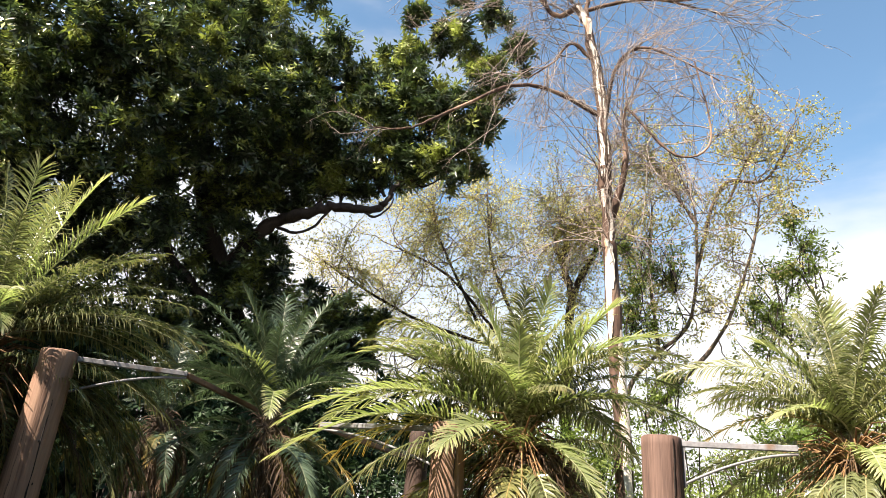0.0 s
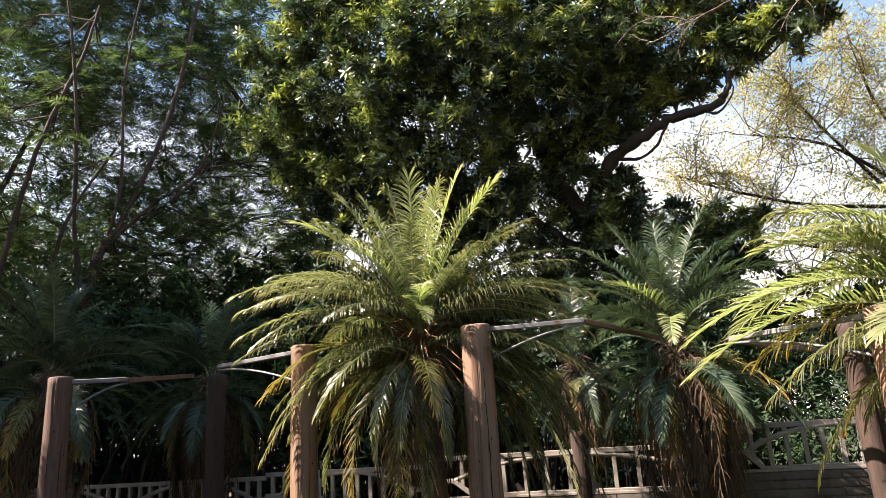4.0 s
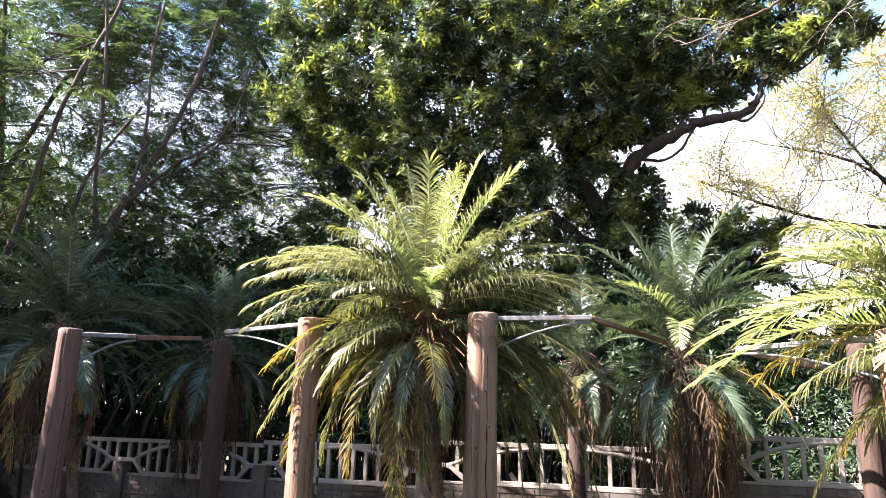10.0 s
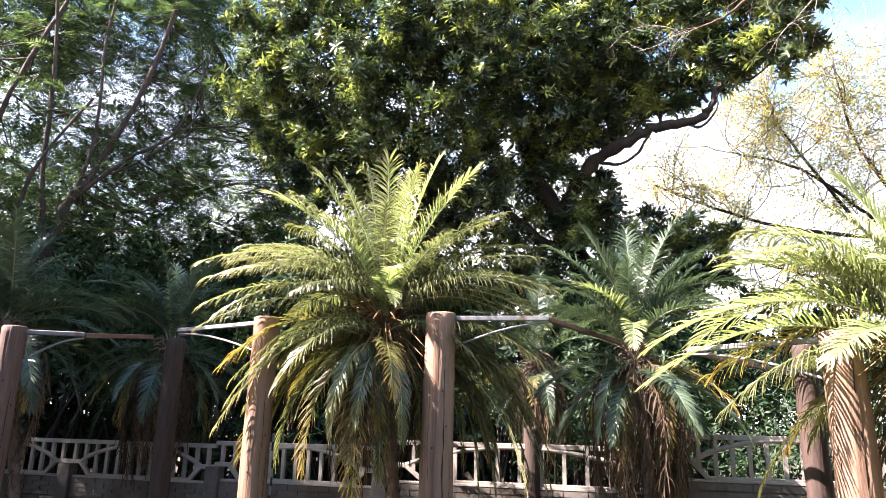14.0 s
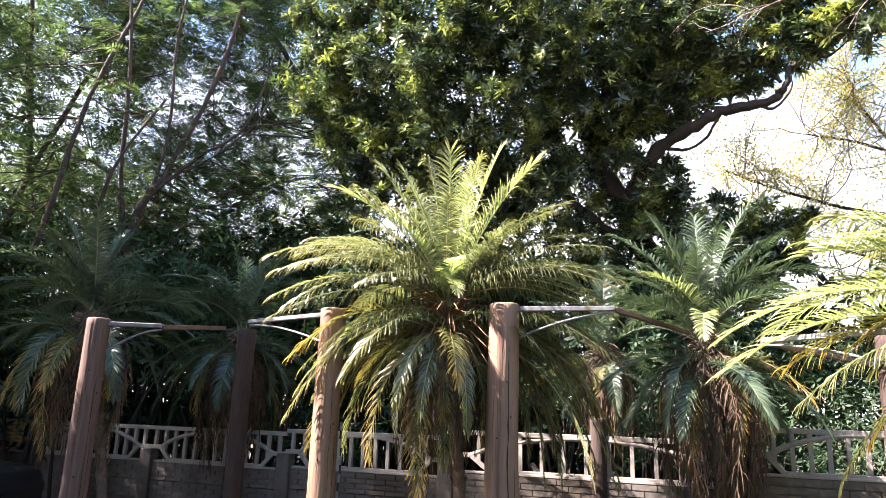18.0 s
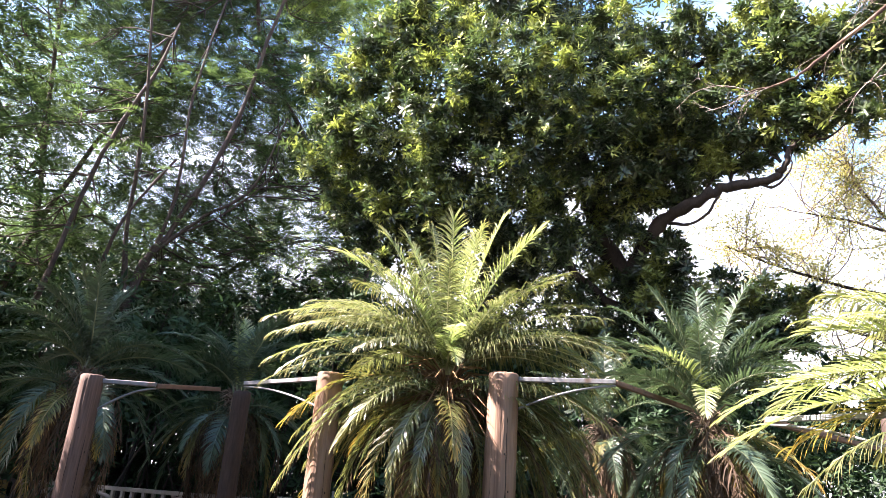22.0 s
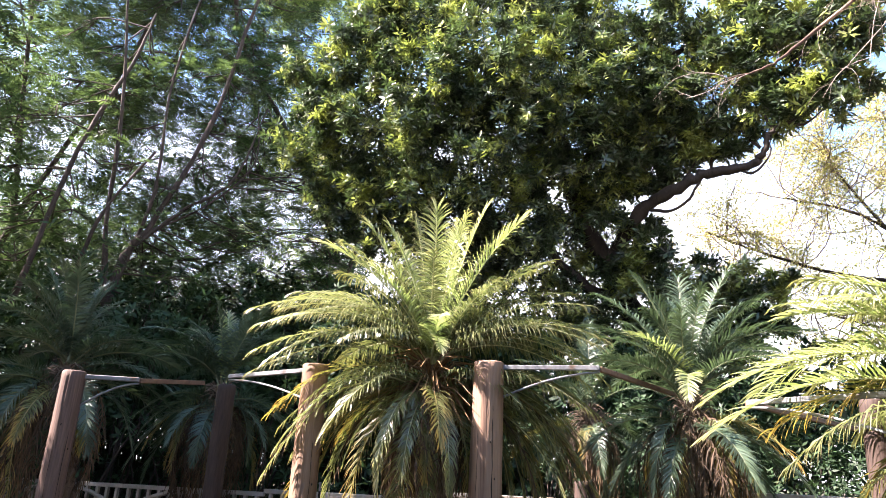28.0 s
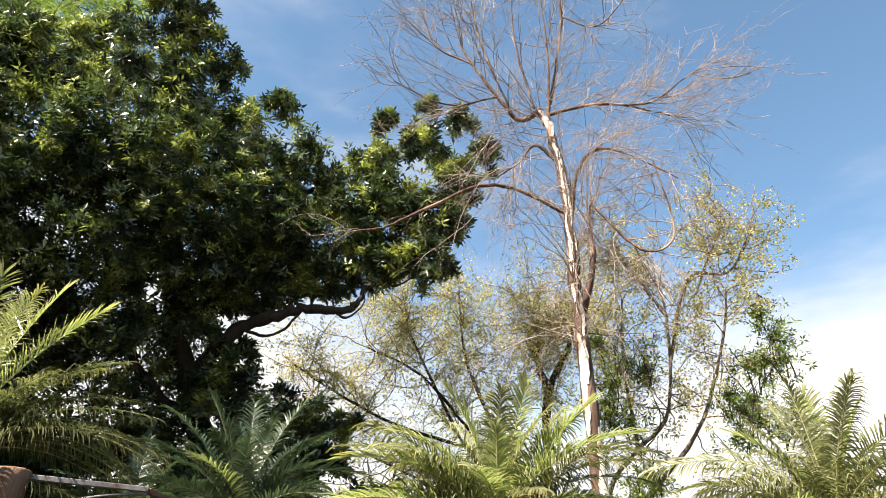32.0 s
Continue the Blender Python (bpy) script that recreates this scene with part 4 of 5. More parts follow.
    along = ((16.5, 24, 12.6, 0.5), (19, 25.2, 12.4, 0.5), (21.5, 26.4, 12.3, 0.5), (23.5, 27.4, 12.2, 0.45), (25.5, 26.6, 12.2, 0.35), (28, 27.6, 12.1, 0.4), (14, 22.5, 12.9, 0.6), (18, 28, 12.5, 0.8), (16.5, 22.6, 12.5, 0.3), (19.5, 24.0, 12.3, 0.3), (22.5, 25.0, 12.2, 0.28), (24.8, 24.9, 12.1, 0.2))
    for az, el, d, r in body + outer:
        whorls(g, rng, spot(az, el, d + 1.2) - base, r * 1.15, int(80 * r * r), (0.19, 0.30), 8, 0.9, 0.1, flat=True)
    for az, el, d, r in body + outer + top + low_leaf + along:
        c = spot(az, el, d) - base
        whorls(g, rng, c, r * 0.80, int(190 * r * r + 10), flat=True)
        for _ in range(int(15 * r + 4)):
            o = unit(rng.normal(0, 1, 3) + np.array((-0.25, -0.45, 0.25))) * r * rng.uniform(0.8, 1.05)
            whorls(g, rng, c + o, min(0.27, r * 0.42), int(19 * min(1, r) + 6), (0.115, 0.195), 8, 1.0, 0.2, 0.75)
    part("crown", g.mesh("crown", GLOSSY), tree, "dense glossy dark green foliage", kind="stuff")


def feathery_tree(base_at, stems, clumps, seed, mat, label, bark, per=46, pinna=0.13, length=(0.35, 0.6)):
    rng = np.random.default_rng(seed)
    base = spot(base_at[0], 0, base_at[1])
    base[2] = 0
    tree = thing("feathery_tree", base, label, "tree", "feathery trees")
    tips = []
    for i, (pts, r0, r1) in enumerate(stems):
        _, path = limb("trunk" if i == 0 else "limb", pts, r0 * 0.62, r1 * 0.7, bark, tree, base, 8)
        tips.append(path)
    g, b = Geo(), Geo()
    allp = np.concatenate(tips)
    for az, el, d, r in clumps:
        c = spot(az, el, d) - base
        sprays(g, rng, c, r, int(per * r * r), length, 11, 0.5, pinna)
        near = allp[np.argmin(np.linalg.norm(allp - c, axis=1) + np.where(allp[:, 2] > c[2], 3, 0))]
        mid = (near + c) / 2 + rng.normal(0, 0.15, 3)
        if np.linalg.norm(near - c) > 3.2:
            near = c + rng.normal(0, 0.4, 3) * r
            mid = (near + c) / 2 + rng.normal(0, 0.1, 3)
        b.tube(curve_through([near, mid, c], 4), np.linspace(0.018, 0.007, 9), 5)
        for _ in range(4):
            e = c + unit(rng.normal(0, 1, 3)) * r * np.array((0.9, 0.9, 0.4))
            b.tube(curve_through([mid, (mid + e) / 2 + rng.normal(0, 0.1, 3), e], 3), np.linspace(0.016, 0.005, 7), 4)
    part("branchwork", b.mesh("branchwork", bark), tree, "thin branches", kind="stuff")
    part("crown", g.mesh("crown", mat), tree, "feathery green foliage", kind="stuff")


def scatter(rng, n, az, el, d, r):
    return [(rng.uniform(*az), rng.uniform(*el), rng.uniform(*d), rng.uniform(*r)) for _ in range(n)]


def inside(rng, n, x, y, z, r):
    """Clumps scattered through a box, given as azimuth, height angle, distance and radius."""
    out = []
    for _ in range(n):
        px, py, pz = rng.uniform(*x), rng.uniform(*y), rng.uniform(*z)
        d = math.hypot(px, py)
        out.append((math.degrees(math.atan2(px, py)), math.degrees(math.atan2(pz - EYE.z, d)), d, rng.uniform(*r)))
    return out


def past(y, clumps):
    """Only clumps behind the line y, so the dense tree keeps its sun."""
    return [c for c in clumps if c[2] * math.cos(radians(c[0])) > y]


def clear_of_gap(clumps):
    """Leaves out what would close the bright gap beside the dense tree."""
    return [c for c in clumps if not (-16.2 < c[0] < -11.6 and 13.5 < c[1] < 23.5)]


big_tree()
rng_l = np.random.default_rng(70)
feathery_tree((-27.5, 13.6), ((((-27.5, -6, 13.6), (-27.0, 8, 13.6), (-26.5, 14, 13.6), (-24.6, 18, 13.6), (-21.5, 26, 13.6), (-19, 37, 13.6)), 0.15, 0.05),
                            (((-26.8, 10, 13.6), (-28.0, 17, 13.6), (-28.5, 25, 13.4), (-30, 34, 13.1)), 0.09, 0.03),
                            (((-25.8, 15.5, 13.6), (-22.5, 19, 13.6), (-19, 22, 13.6), (-17, 28, 13.6)), 0.07, 0.02),
                            (((-29.5, -6, 13.6), (-29.5, 10, 13.6), (-28.6, 17, 13.2), (-25.5, 23, 13.2)), 0.08, 0.03), (((-26.6, 12, 13.6), (-25.0, 20, 13.6), (-25.2, 28, 13.6), (-24, 36, 13.6)), 0.07, 0.02),
                            (((-25, 16.8, 13.6), (-21, 19.5, 13.6), (-17.5, 23.5, 13.6), (-17.8, 28, 13.6)), 0.04, 0.015), (((-33, 10, 13.6), (-31, 22, 13.6), (-28.5, 29, 13.6), (-27.5, 33, 13.6)), 0.09, 0.03)),
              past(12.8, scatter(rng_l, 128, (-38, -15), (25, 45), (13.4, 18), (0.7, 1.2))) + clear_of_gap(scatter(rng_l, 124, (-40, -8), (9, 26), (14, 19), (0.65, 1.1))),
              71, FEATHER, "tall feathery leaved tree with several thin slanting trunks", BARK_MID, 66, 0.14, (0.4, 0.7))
# Boxed clumps are unseen, added to shade the wall, left palm and ground.
feathery_tree((-37, 15), ((((-37, -6, 15), (-35, 12, 15.5), (-31.5, 23, 16), (-28.5, 30, 16), (-26, 38, 16)), 0.11, 0.04),
                          (((-34, 15, 15.7), (-36, 28, 15.7), (-38, 40, 15.7)), 0.1, 0.03), (((-36.5, 5, 15), (-45, 15, 13), (-52, 22, 11)), 0.1, 0.03)),
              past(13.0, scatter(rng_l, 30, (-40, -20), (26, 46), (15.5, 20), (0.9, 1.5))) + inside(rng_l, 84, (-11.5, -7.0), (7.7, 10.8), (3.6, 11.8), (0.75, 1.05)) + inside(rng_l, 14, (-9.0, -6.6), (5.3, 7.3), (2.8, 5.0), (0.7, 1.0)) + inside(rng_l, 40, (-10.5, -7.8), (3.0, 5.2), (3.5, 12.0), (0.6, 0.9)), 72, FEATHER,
              "feathery leaved tree leaning over the wall, with unseen clumps added for shade", BARK_MID, 46, 0.15, (0.4, 0.7))
feathery_tree((-8, 18), ((((-7.5, -5, 18), (-8.5, 12, 18), (-11, 20.2, 17), (-15.5, 27, 16), (-20.3, 33, 15), (-22, 40, 15)), 0.16, 0.05),
                         (((-9, 14, 18), (-6, 26, 18), (-5, 40, 18)), 0.12, 0.04)),
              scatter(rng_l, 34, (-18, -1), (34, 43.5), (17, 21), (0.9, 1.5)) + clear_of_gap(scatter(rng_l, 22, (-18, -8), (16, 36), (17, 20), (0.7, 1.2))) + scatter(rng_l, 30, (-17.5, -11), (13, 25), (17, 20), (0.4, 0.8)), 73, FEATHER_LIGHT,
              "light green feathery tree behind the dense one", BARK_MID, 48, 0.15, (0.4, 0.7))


def peeled_patch(path, r0, r1, t0, t1, facing, width, parent, seed):
    """A sheet of bare pale wood where the bark has come off, with ragged edges."""
    rng = np.random.default_rng(seed)
    n, k = 18, 7
    t = np.linspace(t0, t1, n)
    s = np.linspace(0, 1, len(path))
    c = np.stack([np.interp(t, s, path[:, i]) for i in range(3)], 1)
    rad = np.interp(t, (0, 1), (r0, r1)) * 1.03 + 0.006
    half = np.radians(width) / 2 * np.clip(np.sin(np.linspace(0.08, 3.06, n)), 0.05, 1) ** 0.5 * rng.uniform(0.65, 1.1, n)
    mid = np.radians(facing) + np.cumsum(rng.normal(0, 0.06, n))
    a = mid[:, None] + half[:, None] * np.linspace(-1, 1, k)[None, :]
    v = c[:, None, :] + np.stack([np.cos(a), np.sin(a), np.zeros_like(a)], -1) * rad[:, None, None]
    i, j = np.meshgrid(np.arange(n - 1), np.arange(k - 1), indexing="ij")
    f = np.stack([i * k + j, i * k + j + 1, (i + 1) * k + j + 1, (i + 1) * k + j], -1).reshape(-1, 4)
    part("peeled_patch", mesh_of("peeled_patch", v.reshape(-1, 3), f, PEELED, True), parent, "pale bare wood where bark has peeled")


def bare_tree():
    """The leafless tree with peeling pale bark and many fine twigs."""
    rng = np.random.default_rng(90)
    base = spot(48, 0, 11)
    base[2] = 0
    tree = thing("bare_tree", base, "tall leafless tree with peeling pale bark and fine tangled twigs", "tree")
    _, trunk = limb("trunk", ((48.2, -8, 11), (47.9, 8.2, 11), (47.2, 20, 11), (46.9, 24, 11), (46.4, 32.5, 11), (45.3, 38.7, 11), (44.0, 40.9, 11)), 0.145, 0.08, BARK_PALE, tree, base, 14, "peeling white and brown trunk")
    for i, (t0, t1, facing, width) in enumerate(((0.83, 0.985, -140, 140), (0.745, 0.81, -130, 60), (0.52, 0.66, -165, 45), (0.42, 0.54, -120, 36), (0.24, 0.36, -160, 60), (0.60, 0.74, -105, 30), (0.66, 0.82, -150, 34), (0.10, 0.25, -128, 70), (0.30, 0.44, -140, 62), (0.02, 0.13, -150, 80))):
        peeled_patch(trunk, 0.145, 0.08, t0, t1, facing, width, tree, 300 + i)
    mains = []
    for pts, r0 in ((((44.7, 40, 11), (46.0, 44, 11.1), (47.1, 48.3, 11.2), (48.3, 51.7, 11.2)), 0.05), (((47.0, 47.5, 11.2), (46.6, 51, 11.1), (45.1, 55.1, 11)), 0.03), (((45, 40, 11), (45.2, 45, 10.9), (44.6, 50, 10.8)), 0.035),
                    (((44.0, 40.9, 11), (41.9, 40.3, 10.8), (39.5, 42.2, 10.6), (35.9, 45.5, 10.5), (34.8, 47.8, 10.4)), 0.06),
                    (((46.3, 32.5, 11), (42.2, 34.4, 10.8), (37.7, 34.9, 10.5), (30.6, 32.0, 10.2), (27.9, 30.8, 10), (24.7, 30.5, 9.9)), 0.05),
                    (((45.4, 37, 11), (43.5, 38.2, 10.9), (41.7, 36.8, 10.8), (39.4, 35.6, 10.6)), 0.04), (((46.8, 32.5, 11), (47.6, 35.8, 10.8), (49.7, 37.5, 10.7), (52.8, 36.7, 10.6), (57.0, 34.3, 10.5)), 0.045),
                    (((44.9, 40.6, 11), (50.9, 41.0, 10.9), (57.7, 39.1, 10.8)), 0.045), (((50.9, 41.0, 10.9), (55.5, 40.5, 10.8), (59.8, 42.0, 10.7)), 0.03),
                    (((47.2, 24, 11), (48.5, 28.5, 10.8), (48.4, 31.5, 10.7), (48.8, 33.4, 10.6)), 0.075), (((39.5, 42.2, 10.6), (34, 41.5, 10.4), (28, 43, 10.2)), 0.025), (((47.1, 48, 11.2), (51, 47, 11), (55, 49, 10.9)), 0.02),
                    (((41, 41, 10.7), (37.5, 46.5, 10.5), (36, 50.5, 10.4)), 0.025), (((43.5, 41.2, 11), (41.5, 46.5, 10.8), (41, 51.5, 10.7)), 0.03), (((36.5, 44.8, 10.5), (32.5, 46, 10.3), (30.5, 48.5, 10.2)), 0.02),
                    (((48.8, 33, 10.6), (53, 29, 10.5), (56, 30, 10.4), (55, 36, 10.4)), 0.025)):
        _, path = limb("limb", pts, r0, 0.012, BARK_PALE, tree, base, 7)
        mains.append(path)
    g = Geo()

    def twigs(path, n, length, r, level, lifts=(0.9, 0.6, 0.2, -0.3), out=(0, 0, 0)):
        """Fine shoots that leave the path sideways and bow the way lifts say."""
        for _ in range(n):
            i = rng.integers(2, len(path))
            side = unit(unit(rng.normal(0, 1, 3)) + np.array(out) + 0.9 * unit(path[i] - path[i - 1]))
            L = length * rng.uniform(0.45, 1.25)
            q = bough(rng, path[i], side, L, 0.26, rng.choice(lifts), 8 if level == 2 else 5)
            g.tube(q, np.linspace(r, r * 0.42, len(q)), 4 if level else 3)
            if level:
                twigs(q, 4 if level == 2 else 3, length * 0.55, r * 0.62, level - 1, lifts, out)

    left, right = np.array((-0.6, 0.35, 0.0)), np.array((0.6, -0.5, 0.0))
    for k, m in enumerate(mains):
        if k == 4:
            twigs(m, 9, 0.8, 0.008, 2, (0.4, -0.8))
            continue
        way = left * 0.6 if k in (3, 10, 14) else right * 0.6 if k in (6, 7, 8) else (0, 0, 0)
        twigs(m, 18 if k in (3, 7, 8) else 13, 1.5, 0.010, 2, out=way)
    twigs(trunk[len(trunk) // 2 - 3:], 28, 1.6, 0.011, 2)
    twigs(trunk[len(trunk) // 2 - 8:len(trunk) // 2 + 6], 28, 1.9, 0.011, 2, (0.4, -0.4, -1.2))
    for m in (mains[5], mains[6], mains[9], trunk[len(trunk) // 2 - 4:]):
        twigs(m, 7, 2.0, 0.010, 2, (-2.0, -1.4, -0.6))
    part("twig_tangle", g.mesh("twigs", TWIG), tree, "fine tangled bare twigs", kind="stuff")


def sparse_tree(base_at, stems, seed, label, mat, bark, reach=1.4, n=9, leaf_count=7, spread=0.16, size=(0.05, 0.09), density=1.0):
    """A thin open tree: limbs, twigs and loose small leaves."""
    rng = np.random.default_rng(seed)
    base = spot(base_at[0], 0, base_at[1])
    base[2] = 0
    tree = thing("open_tree", base, label, "tree", "open trees")
    g, lv = Geo(), Geo()
    for i, (pts, r0) in enumerate(stems):
        _, path = limb("trunk" if i == 0 else "limb", pts, r0, 0.018, bark, tree, base, 7)
        for _ in range(n):
            k = rng.integers(len(path) // 3, len(path))
            q = bough(rng, path[k], unit(rng.normal(0, 1, 3) + np.array((0, 0, 0.3))), reach * rng.uniform(0.5, 1.2), 0.7, 0.1, 7)
            g.tube(q, np.linspace(0.014, 0.005, len(q)), 4)
            for _ in range(4):
                s = bough(rng, q[rng.integers(2, 8)], rng.normal(0, 1, 3), reach * 0.45, 0.7, 0.0, 5)
                g.tube(s, np.linspace(0.006, 0.003, len(s)), 3)
                if rng.uniform() < density:
                    small_leaves(lv, rng, s[1:], spread, leaf_count, size)
    part("branchwork", g.mesh("branchwork", TWIG if bark is not BARK_DARK else BARK), tree, "thin twigs", kind="stuff")
    part("crown", lv.mesh("crown", mat), tree, "sparse small leaves", kind="stuff")


bare_tree()
sparse_tree((43, 16), ((((43.5, -5, 16), (43.6, 10, 16), (43.8, 17.6, 16), (43.0, 20.4, 16), (42.5, 22.5, 16), (43.5, 26, 15.8)), 0.15), (((43.8, 17.6, 16), (45.2, 20.4, 15.8), (46.2, 22.5, 15.6), (47, 27, 15.5)), 0.10),
                       (((43.0, 20.4, 16), (43.6, 23.2, 15.8), (45, 24.2, 15.6)), 0.06), (((43.5, 8, 16), (38, 14, 16.2), (33, 19, 16.2), (28, 21, 16)), 0.06), (((41, 12, 16), (37, 20, 16), (36, 26, 16)), 0.05),
                       (((39, 13, 16), (31, 15, 16), (25, 17.5, 16), (22, 19, 16)), 0.045), (((36, 15, 16), (32, 22, 16.2), (31, 25, 16)), 0.04), (((41, 6, 16), (35, 10, 16), (29, 12.5, 16)), 0.05)),
            91, "open tree with dark forked trunk, sparse yellowish leaves and many twigs", SMALL, BARK_DARK, 1.9, 36, 13, 0.085, (0.04, 0.075), 0.95)
sparse_tree((49, 13), ((((47.5, -6, 13), (48.2, 9, 13), (50.5, 13, 13), (53.6, 16.3, 13), (54.3, 24.3, 13), (53, 27.5, 13)), 0.055), (((49.5, 8, 13), (55.5, 14.5, 13), (58.4, 20.9, 13), (59.5, 25, 13)), 0.045),
                       (((54.2, 20, 13), (56.5, 26.2, 13), (59.9, 26.4, 13), (62.4, 29, 13)), 0.04), (((54.4, 23.5, 13), (52.1, 27, 13), (50.5, 29.3, 13)), 0.04), (((57, 25, 13), (59, 28.5, 13), (60.8, 31, 13)), 0.025),
                       (((51, 13, 13), (50.4, 19.9, 13), (50.8, 25, 13)), 0.04)),
            92, "slender open tree with small light green leaves", SMALL, BARK, 1.4, 22, 12, 0.07, (0.04, 0.08), 0.5)


def leafy_mass(name, label, category, clumps, seed, mat, leaf=(0.07, 0.13), per=7, density=150, group="", stems=True):
    rng = np.random.default_rng(seed)
    base = spot(*clumps[0][:3])
    base[2] = 0
    t = thing(name, base, label, category, group)
    g, b = Geo(), Geo()
    for az, el, d, r in clumps:
        c = spot(az, el, d) - base
        whorls(g, rng, c, r, int(density * r * r + 10), leaf, per, 0.9, 0.3, 0.4, True)
        if not stems:
            for _ in range(3):
                b.tube(bough(rng, c + rng.normal(0, 0.2, 3) * r - np.array((0, 0, r)), (0, 0, 1), 1.9 * r, 0.5, 0.2), np.linspace(0.016, 0.005, 8), 5)
        for _ in range(3 if stems else 0):
            b.tube(bough(rng, (c[0] + rng.normal(0, 0.2), c[1] + rng.normal(0, 0.2), 0 if r > 0.55 else max(0, c[2] - 1.5)), c + rng.normal(0, 0.3, 3) * r - np.array((c[0], c[1], 0)), max(0.5, c[2] if r > 0.55 else 1.5), 0.25, 0.2), np.linspace(0.03, 0.008, 8), 5)
    part("stem_mass", b.mesh("stems", BARK_DARK), t, kind="stuff")
    part("foliage", g.mesh("foliage", mat), t, kind="stuff")


rng_h = np.random.default_rng(120)
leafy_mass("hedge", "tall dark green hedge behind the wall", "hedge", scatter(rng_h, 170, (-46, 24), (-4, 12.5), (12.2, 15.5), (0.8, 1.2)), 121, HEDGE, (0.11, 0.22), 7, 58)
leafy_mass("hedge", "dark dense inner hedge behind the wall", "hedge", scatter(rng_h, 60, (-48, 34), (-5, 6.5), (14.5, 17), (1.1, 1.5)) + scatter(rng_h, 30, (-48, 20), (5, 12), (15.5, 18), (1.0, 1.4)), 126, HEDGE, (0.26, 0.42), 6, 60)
leafy_mass("vine", "green climbing vine hanging on an open tree", "vine", scatter(rng_h, 12, (58, 63), (14, 24), (12.6, 13.2), (0.3, 0.55)), 122, VINE, (0.06, 0.12), 6, 420, stems=False)
leafy_mass("vine", "leafy green climber on the lower trunk of the bare tree", "vine", scatter(rng_h, 14, (47.5, 52.5), (6, 22), (12.2, 13), (0.35, 0.6)), 123, VINE, (0.06, 0.12), 6, 320, stems=False)
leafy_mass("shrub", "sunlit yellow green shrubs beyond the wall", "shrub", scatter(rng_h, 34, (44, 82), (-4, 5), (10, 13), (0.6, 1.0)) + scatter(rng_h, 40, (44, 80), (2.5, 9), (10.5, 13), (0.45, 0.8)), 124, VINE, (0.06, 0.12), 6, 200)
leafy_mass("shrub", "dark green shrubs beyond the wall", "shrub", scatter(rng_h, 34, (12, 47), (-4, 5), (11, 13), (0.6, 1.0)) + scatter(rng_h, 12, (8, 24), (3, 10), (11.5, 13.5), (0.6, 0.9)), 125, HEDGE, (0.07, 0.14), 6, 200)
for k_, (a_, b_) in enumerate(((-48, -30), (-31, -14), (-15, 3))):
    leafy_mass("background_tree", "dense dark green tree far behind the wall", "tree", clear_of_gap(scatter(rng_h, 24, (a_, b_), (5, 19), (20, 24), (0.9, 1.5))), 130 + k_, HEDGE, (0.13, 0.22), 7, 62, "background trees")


# ---- weeds on the ground ----
def weeds():
    rng = np.random.default_rng(150)
    g, dry = Geo(), Geo()
    n = 5200
    a, d = np.radians(rng.uniform(-44, 60, n)), rng.uniform(2.2, 9.6, n) ** 1.0
    p = np.stack([d * np.sin(a), d * np.cos(a), np.full(n, 0.02)], 1)
    keep = p[:, 1] < 8.6 - 0.34 * p[:, 0]
    p = p[keep]
    n = len(p)
    h = rng.uniform(0.05, 0.22, n)
    for k in range(7):
        an = rng.uniform(0, 6.28, n)
        dd = np.stack([np.cos(an), np.sin(an), rng.uniform(0.0, 0.7, n)], 1)
        g.leaves(p + np.stack([rng.normal(0, 0.03, n), rng.normal(0, 0.03, n), h * rng.uniform(0.3, 1.0, n)], 1), dd, np.stack([-0.4 * np.cos(an), -0.4 * np.sin(an), np.ones(n)], 1),
                 rng.uniform(0.05, 0.12, n), rng.uniform(0.03, 0.06, n), 0.2, 0.2)
    ob = part("weeds", g.mesh("weeds", WEED))
    tagged(ob, "low leafy green weeds covering shaded soil", "weeds", kind="stuff")
    m = 2600
    a, d = np.radians(rng.uniform(-44, 60, m)), rng.uniform(2.2, 9.8, m)
    q = np.stack([d * np.sin(a), d * np.cos(a), rng.uniform(0.05, 0.09, m)], 1)
    an = rng.uniform(0, 6.28, m)
    dry.leaves(q, np.stack([np.cos(an), np.sin(an), rng.normal(0, 0.2, m)], 1), unit(rng.normal(0, 0.3, (m, 3)) + np.array((0, 0, 1.0))), rng.uniform(0.05, 0.12, m), rng.uniform(0.015, 0.05, m))
    tagged(part("leaf_litter", dry.mesh("leaf_litter", WEED_DRY)), "dry brown fallen leaves on soil", "leaf litter", kind="stuff")


weeds()


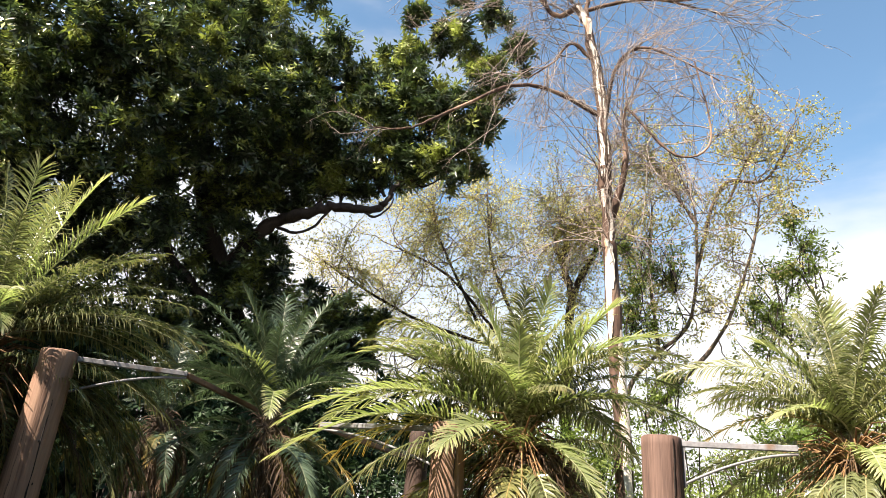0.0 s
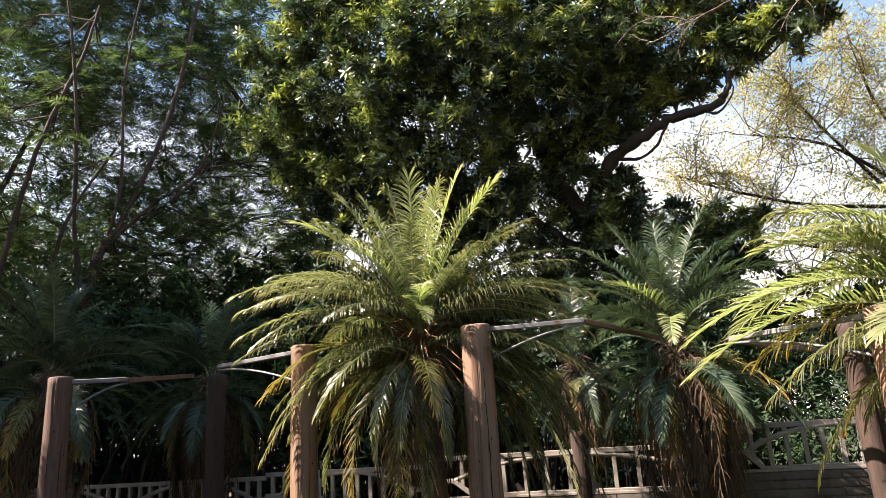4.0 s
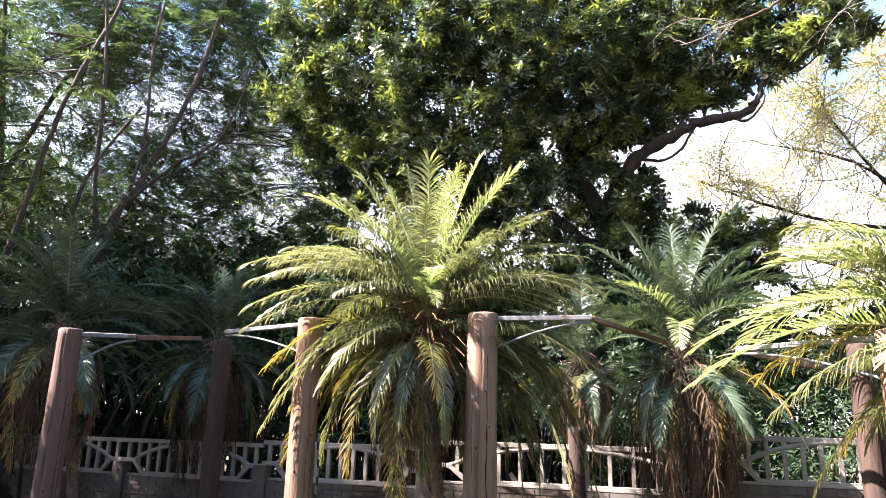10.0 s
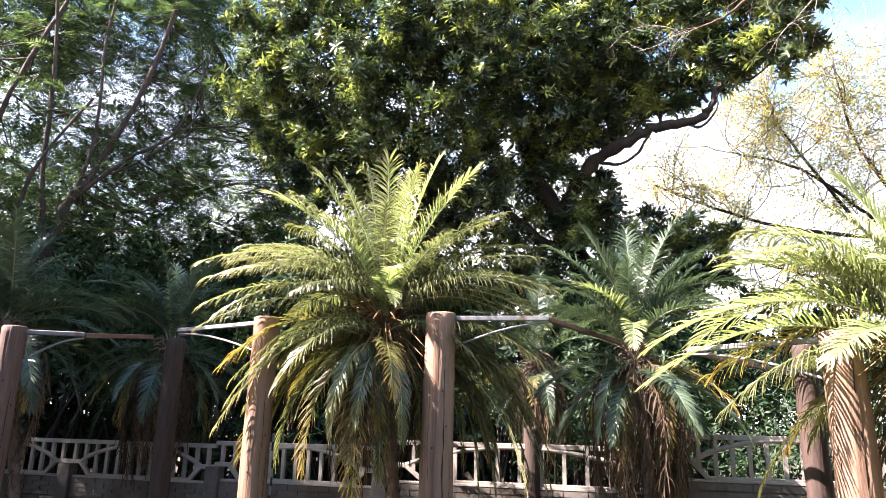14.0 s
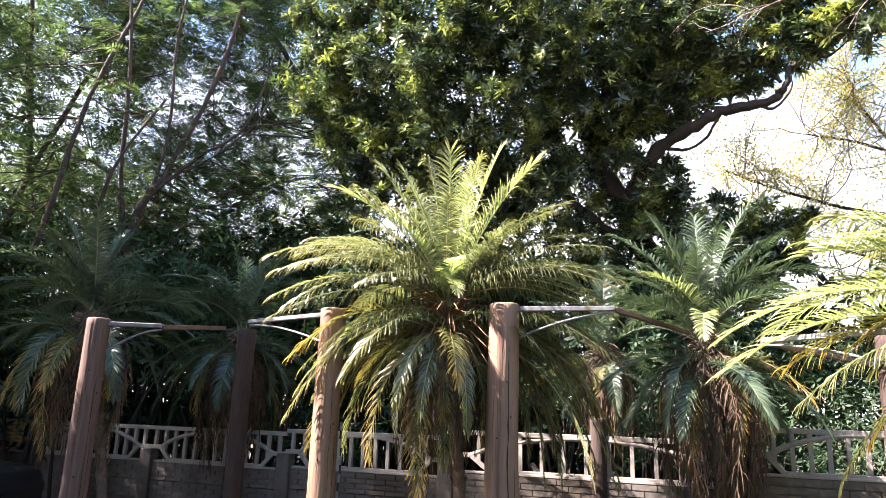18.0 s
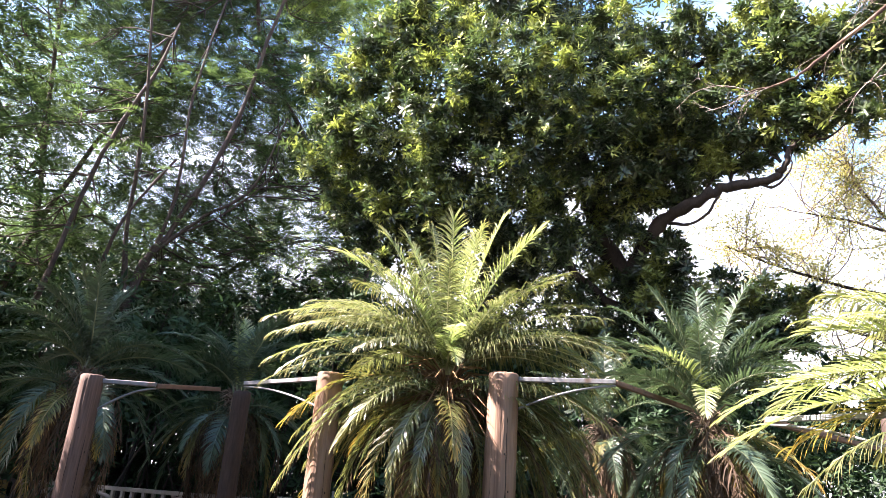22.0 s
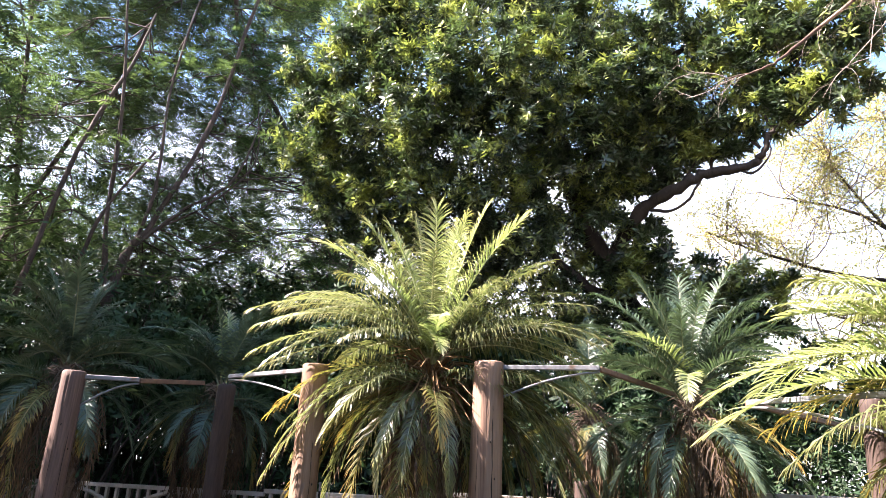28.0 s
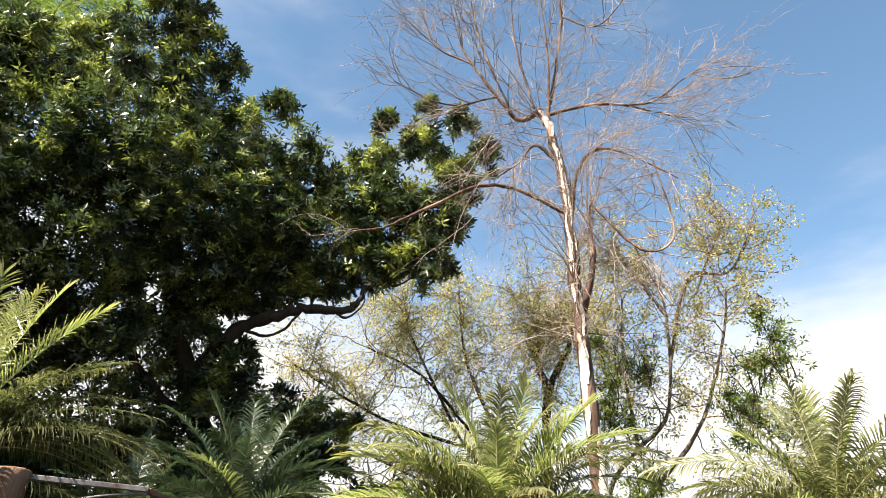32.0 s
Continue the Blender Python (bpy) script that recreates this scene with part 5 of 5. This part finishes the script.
# ---- things by the wall and on the poles ----
def parked_car():
    """The dark rounded tail of a car, standing by the wall."""
    base = spot(-39.2, 0, 10.4)
    base[2] = 0
    car = thing("car", base, "black parked car in deep shade beside the garden wall", "car", turn=-14)
    bm = bmesh.new()
    prof = ((-1.6, 0.32), (1.62, 0.32), (1.72, 0.5), (1.70, 0.70), (1.58, 0.82), (0.55, 0.90), (-0.10, 1.28), (-0.7, 1.34), (-1.25, 1.0), (-1.6, 0.85))
    rows = []
    for y, s in ((-0.78, 0.93), (-0.6, 1.0), (0.6, 1.0), (0.78, 0.93)):
        rows.append([bm.verts.new((x * s, y, 0.32 + (z - 0.32) * (s if z > 0.5 else 1))) for x, z in prof])
    n = len(prof)
    for a, b in zip(rows, rows[1:]):
        for i in range(n):
            bm.faces.new((a[i], a[(i + 1) % n], b[(i + 1) % n], b[i]))
    bm.faces.new(rows[0][::-1])
    bm.faces.new(rows[-1])
    bmesh.ops.recalc_face_normals(bm, faces=bm.faces[:])
    bmesh.ops.bevel(bm, geom=bm.edges[:], offset=0.05, segments=2, affect="EDGES")
    part("body", bm_mesh("body", bm, BLACK_PAINT, True), car)
    for x in (-1.05, 1.05):
        for y in (-0.74, 0.74):
            g = Geo()
            a = np.linspace(0, 2 * np.pi, 25)
            g.tube(np.stack([np.cos(a) * 0.22, np.zeros(25), np.sin(a) * 0.22], 1), np.full(25, 0.09), 8)
            wheel = part("wheel", g.mesh("wheel", RUBBER, True), car, "", Matrix.Translation((x, y, 0.31)))
            part("rim", block("rim", (0.3, 0.06, 0.3), CHROME, 0.08), wheel)
    part("window", block("window", (0.7, 1.2, 0.02), GLASS_DARK, 0.005), car, "", pose(0.24, 0, 1.10, 0, 30, 0))
    part("tail_lamp", block("tail_lamp", (0.05, 0.25, 0.12), CHROME, 0.01), car, "", Matrix.Translation((1.66, -0.5, 0.62)))


def wall_sign():
    """A small yellow slatted board hung on the wall's railing."""
    p = WALL_A + WALL_DIR * (-2.65) + np.array((-0.32, -0.947)) * 0.10
    turn = math.degrees(math.atan2(WALL_DIR[1], WALL_DIR[0]))
    board = thing("slatted_board", (*p, 0.90), "small yellow slatted wooden board hung on the railing", "board", turn=turn)
    for i in range(6):
        part("slat", block("slat", (0.46, 0.018, 0.044), YELLOW_SLAT, 0.004), board, "", Matrix.Translation((0, 0, 0.03 + i * 0.052)))
    for x in (-0.18, 0.18):
        part("batten", block("batten", (0.03, 0.02, 0.33), YELLOW_SLAT, 0.003), board, "", Matrix.Translation((x, 0.02, 0.16)))


def ground_bits():
    p = spot(-32.5, 0, 9.0)
    tagged(part("kerb_bar", block("kerb_bar", (0.9, 0.10, 0.09), ORANGE, 0.015), None, "", pose(p[0] + 0.1, p[1] + 0.35, 0.06, 0, 0, -8)), "low orange painted bar lying on the soil", "bar")
    g = Geo()
    rng = np.random.default_rng(7)
    path = bough(rng, (0, 0, 0), (1, -0.1, 0), 0.8, 0.1, 0, 8)
    g.tube(path, np.interp(np.arange(9), (0, 1, 7, 8), (0.02, 0.045, 0.04, 0.02)), 8)
    log = part("log", g.mesh("log", BARK, True), None, "", pose(-4.75, 7.35, 0.06))
    tagged(log, "short pale dry log lying among weeds", "log")


def pole_tie():
    """A strip of cloth knotted round a pole, with a striped tape hanging behind."""
    c = spot(-10.6, 0, 7.4)
    tie = thing("cloth_tie", (c[0], c[1], 0.50), "pale yellow cloth strip knotted round a timber pole", "cloth strip")
    a = np.linspace(0, 2 * np.pi, 33)
    g = Geo()
    for dz in (0.0, 0.022):
        g.tube(np.stack([np.cos(a) * 0.156, np.sin(a) * 0.156, 0.012 * np.sin(2 * a) + dz], 1), np.full(33, 0.011), 6)
    part("band", g.mesh("band", CLOTH, True), tie)
    g = Geo()
    for s in (-1, 1):
        g.tube(np.array(((0.0, -0.165, 0.0), (s * 0.02, -0.178, -0.03), (s * 0.012, -0.172, -0.09), (s * 0.03, -0.168, -0.15))), (0.012, 0.012, 0.009, 0.005), 5)
    part("knot", g.mesh("knot", CLOTH, True), tie)
    t = thing("hanging_tape", (c[0] + 0.19, c[1] - 0.02, 0.3), "black and white striped tape hanging beside a timber pole", "tape")
    for i in range(14):
        part("stripe", block("stripe", (0.022, 0.003, 0.085), STEEL if i % 2 else RUBBER, 0), t, "", pose(0.008 * math.sin(i * 0.9), 0, i * 0.085, 0, 0, 25 * math.sin(i * 0.5)))


def leaning_stem():
    """A dead palm stem leaning against the wall in the shade."""
    a, b = spot(10.6, 0, 8.1), spot(6.2, 0, 8.9)
    a[2], b[2] = 0.02, 0.98
    g = Geo()
    path = curve_through([a, (a + b) / 2 + np.array((0, 0, 0.06)), b], 8)
    g.tube(path, np.linspace(0.05, 0.035, len(path)), 8)
    ob = part("dead_stem", g.mesh("dead_stem", BARK_MID, True))
    tagged(ob, "dead brown palm stem leaning near the wall", "palm stem")


leaning_stem()
parked_car()
wall_sign()
ground_bits()
pole_tie()
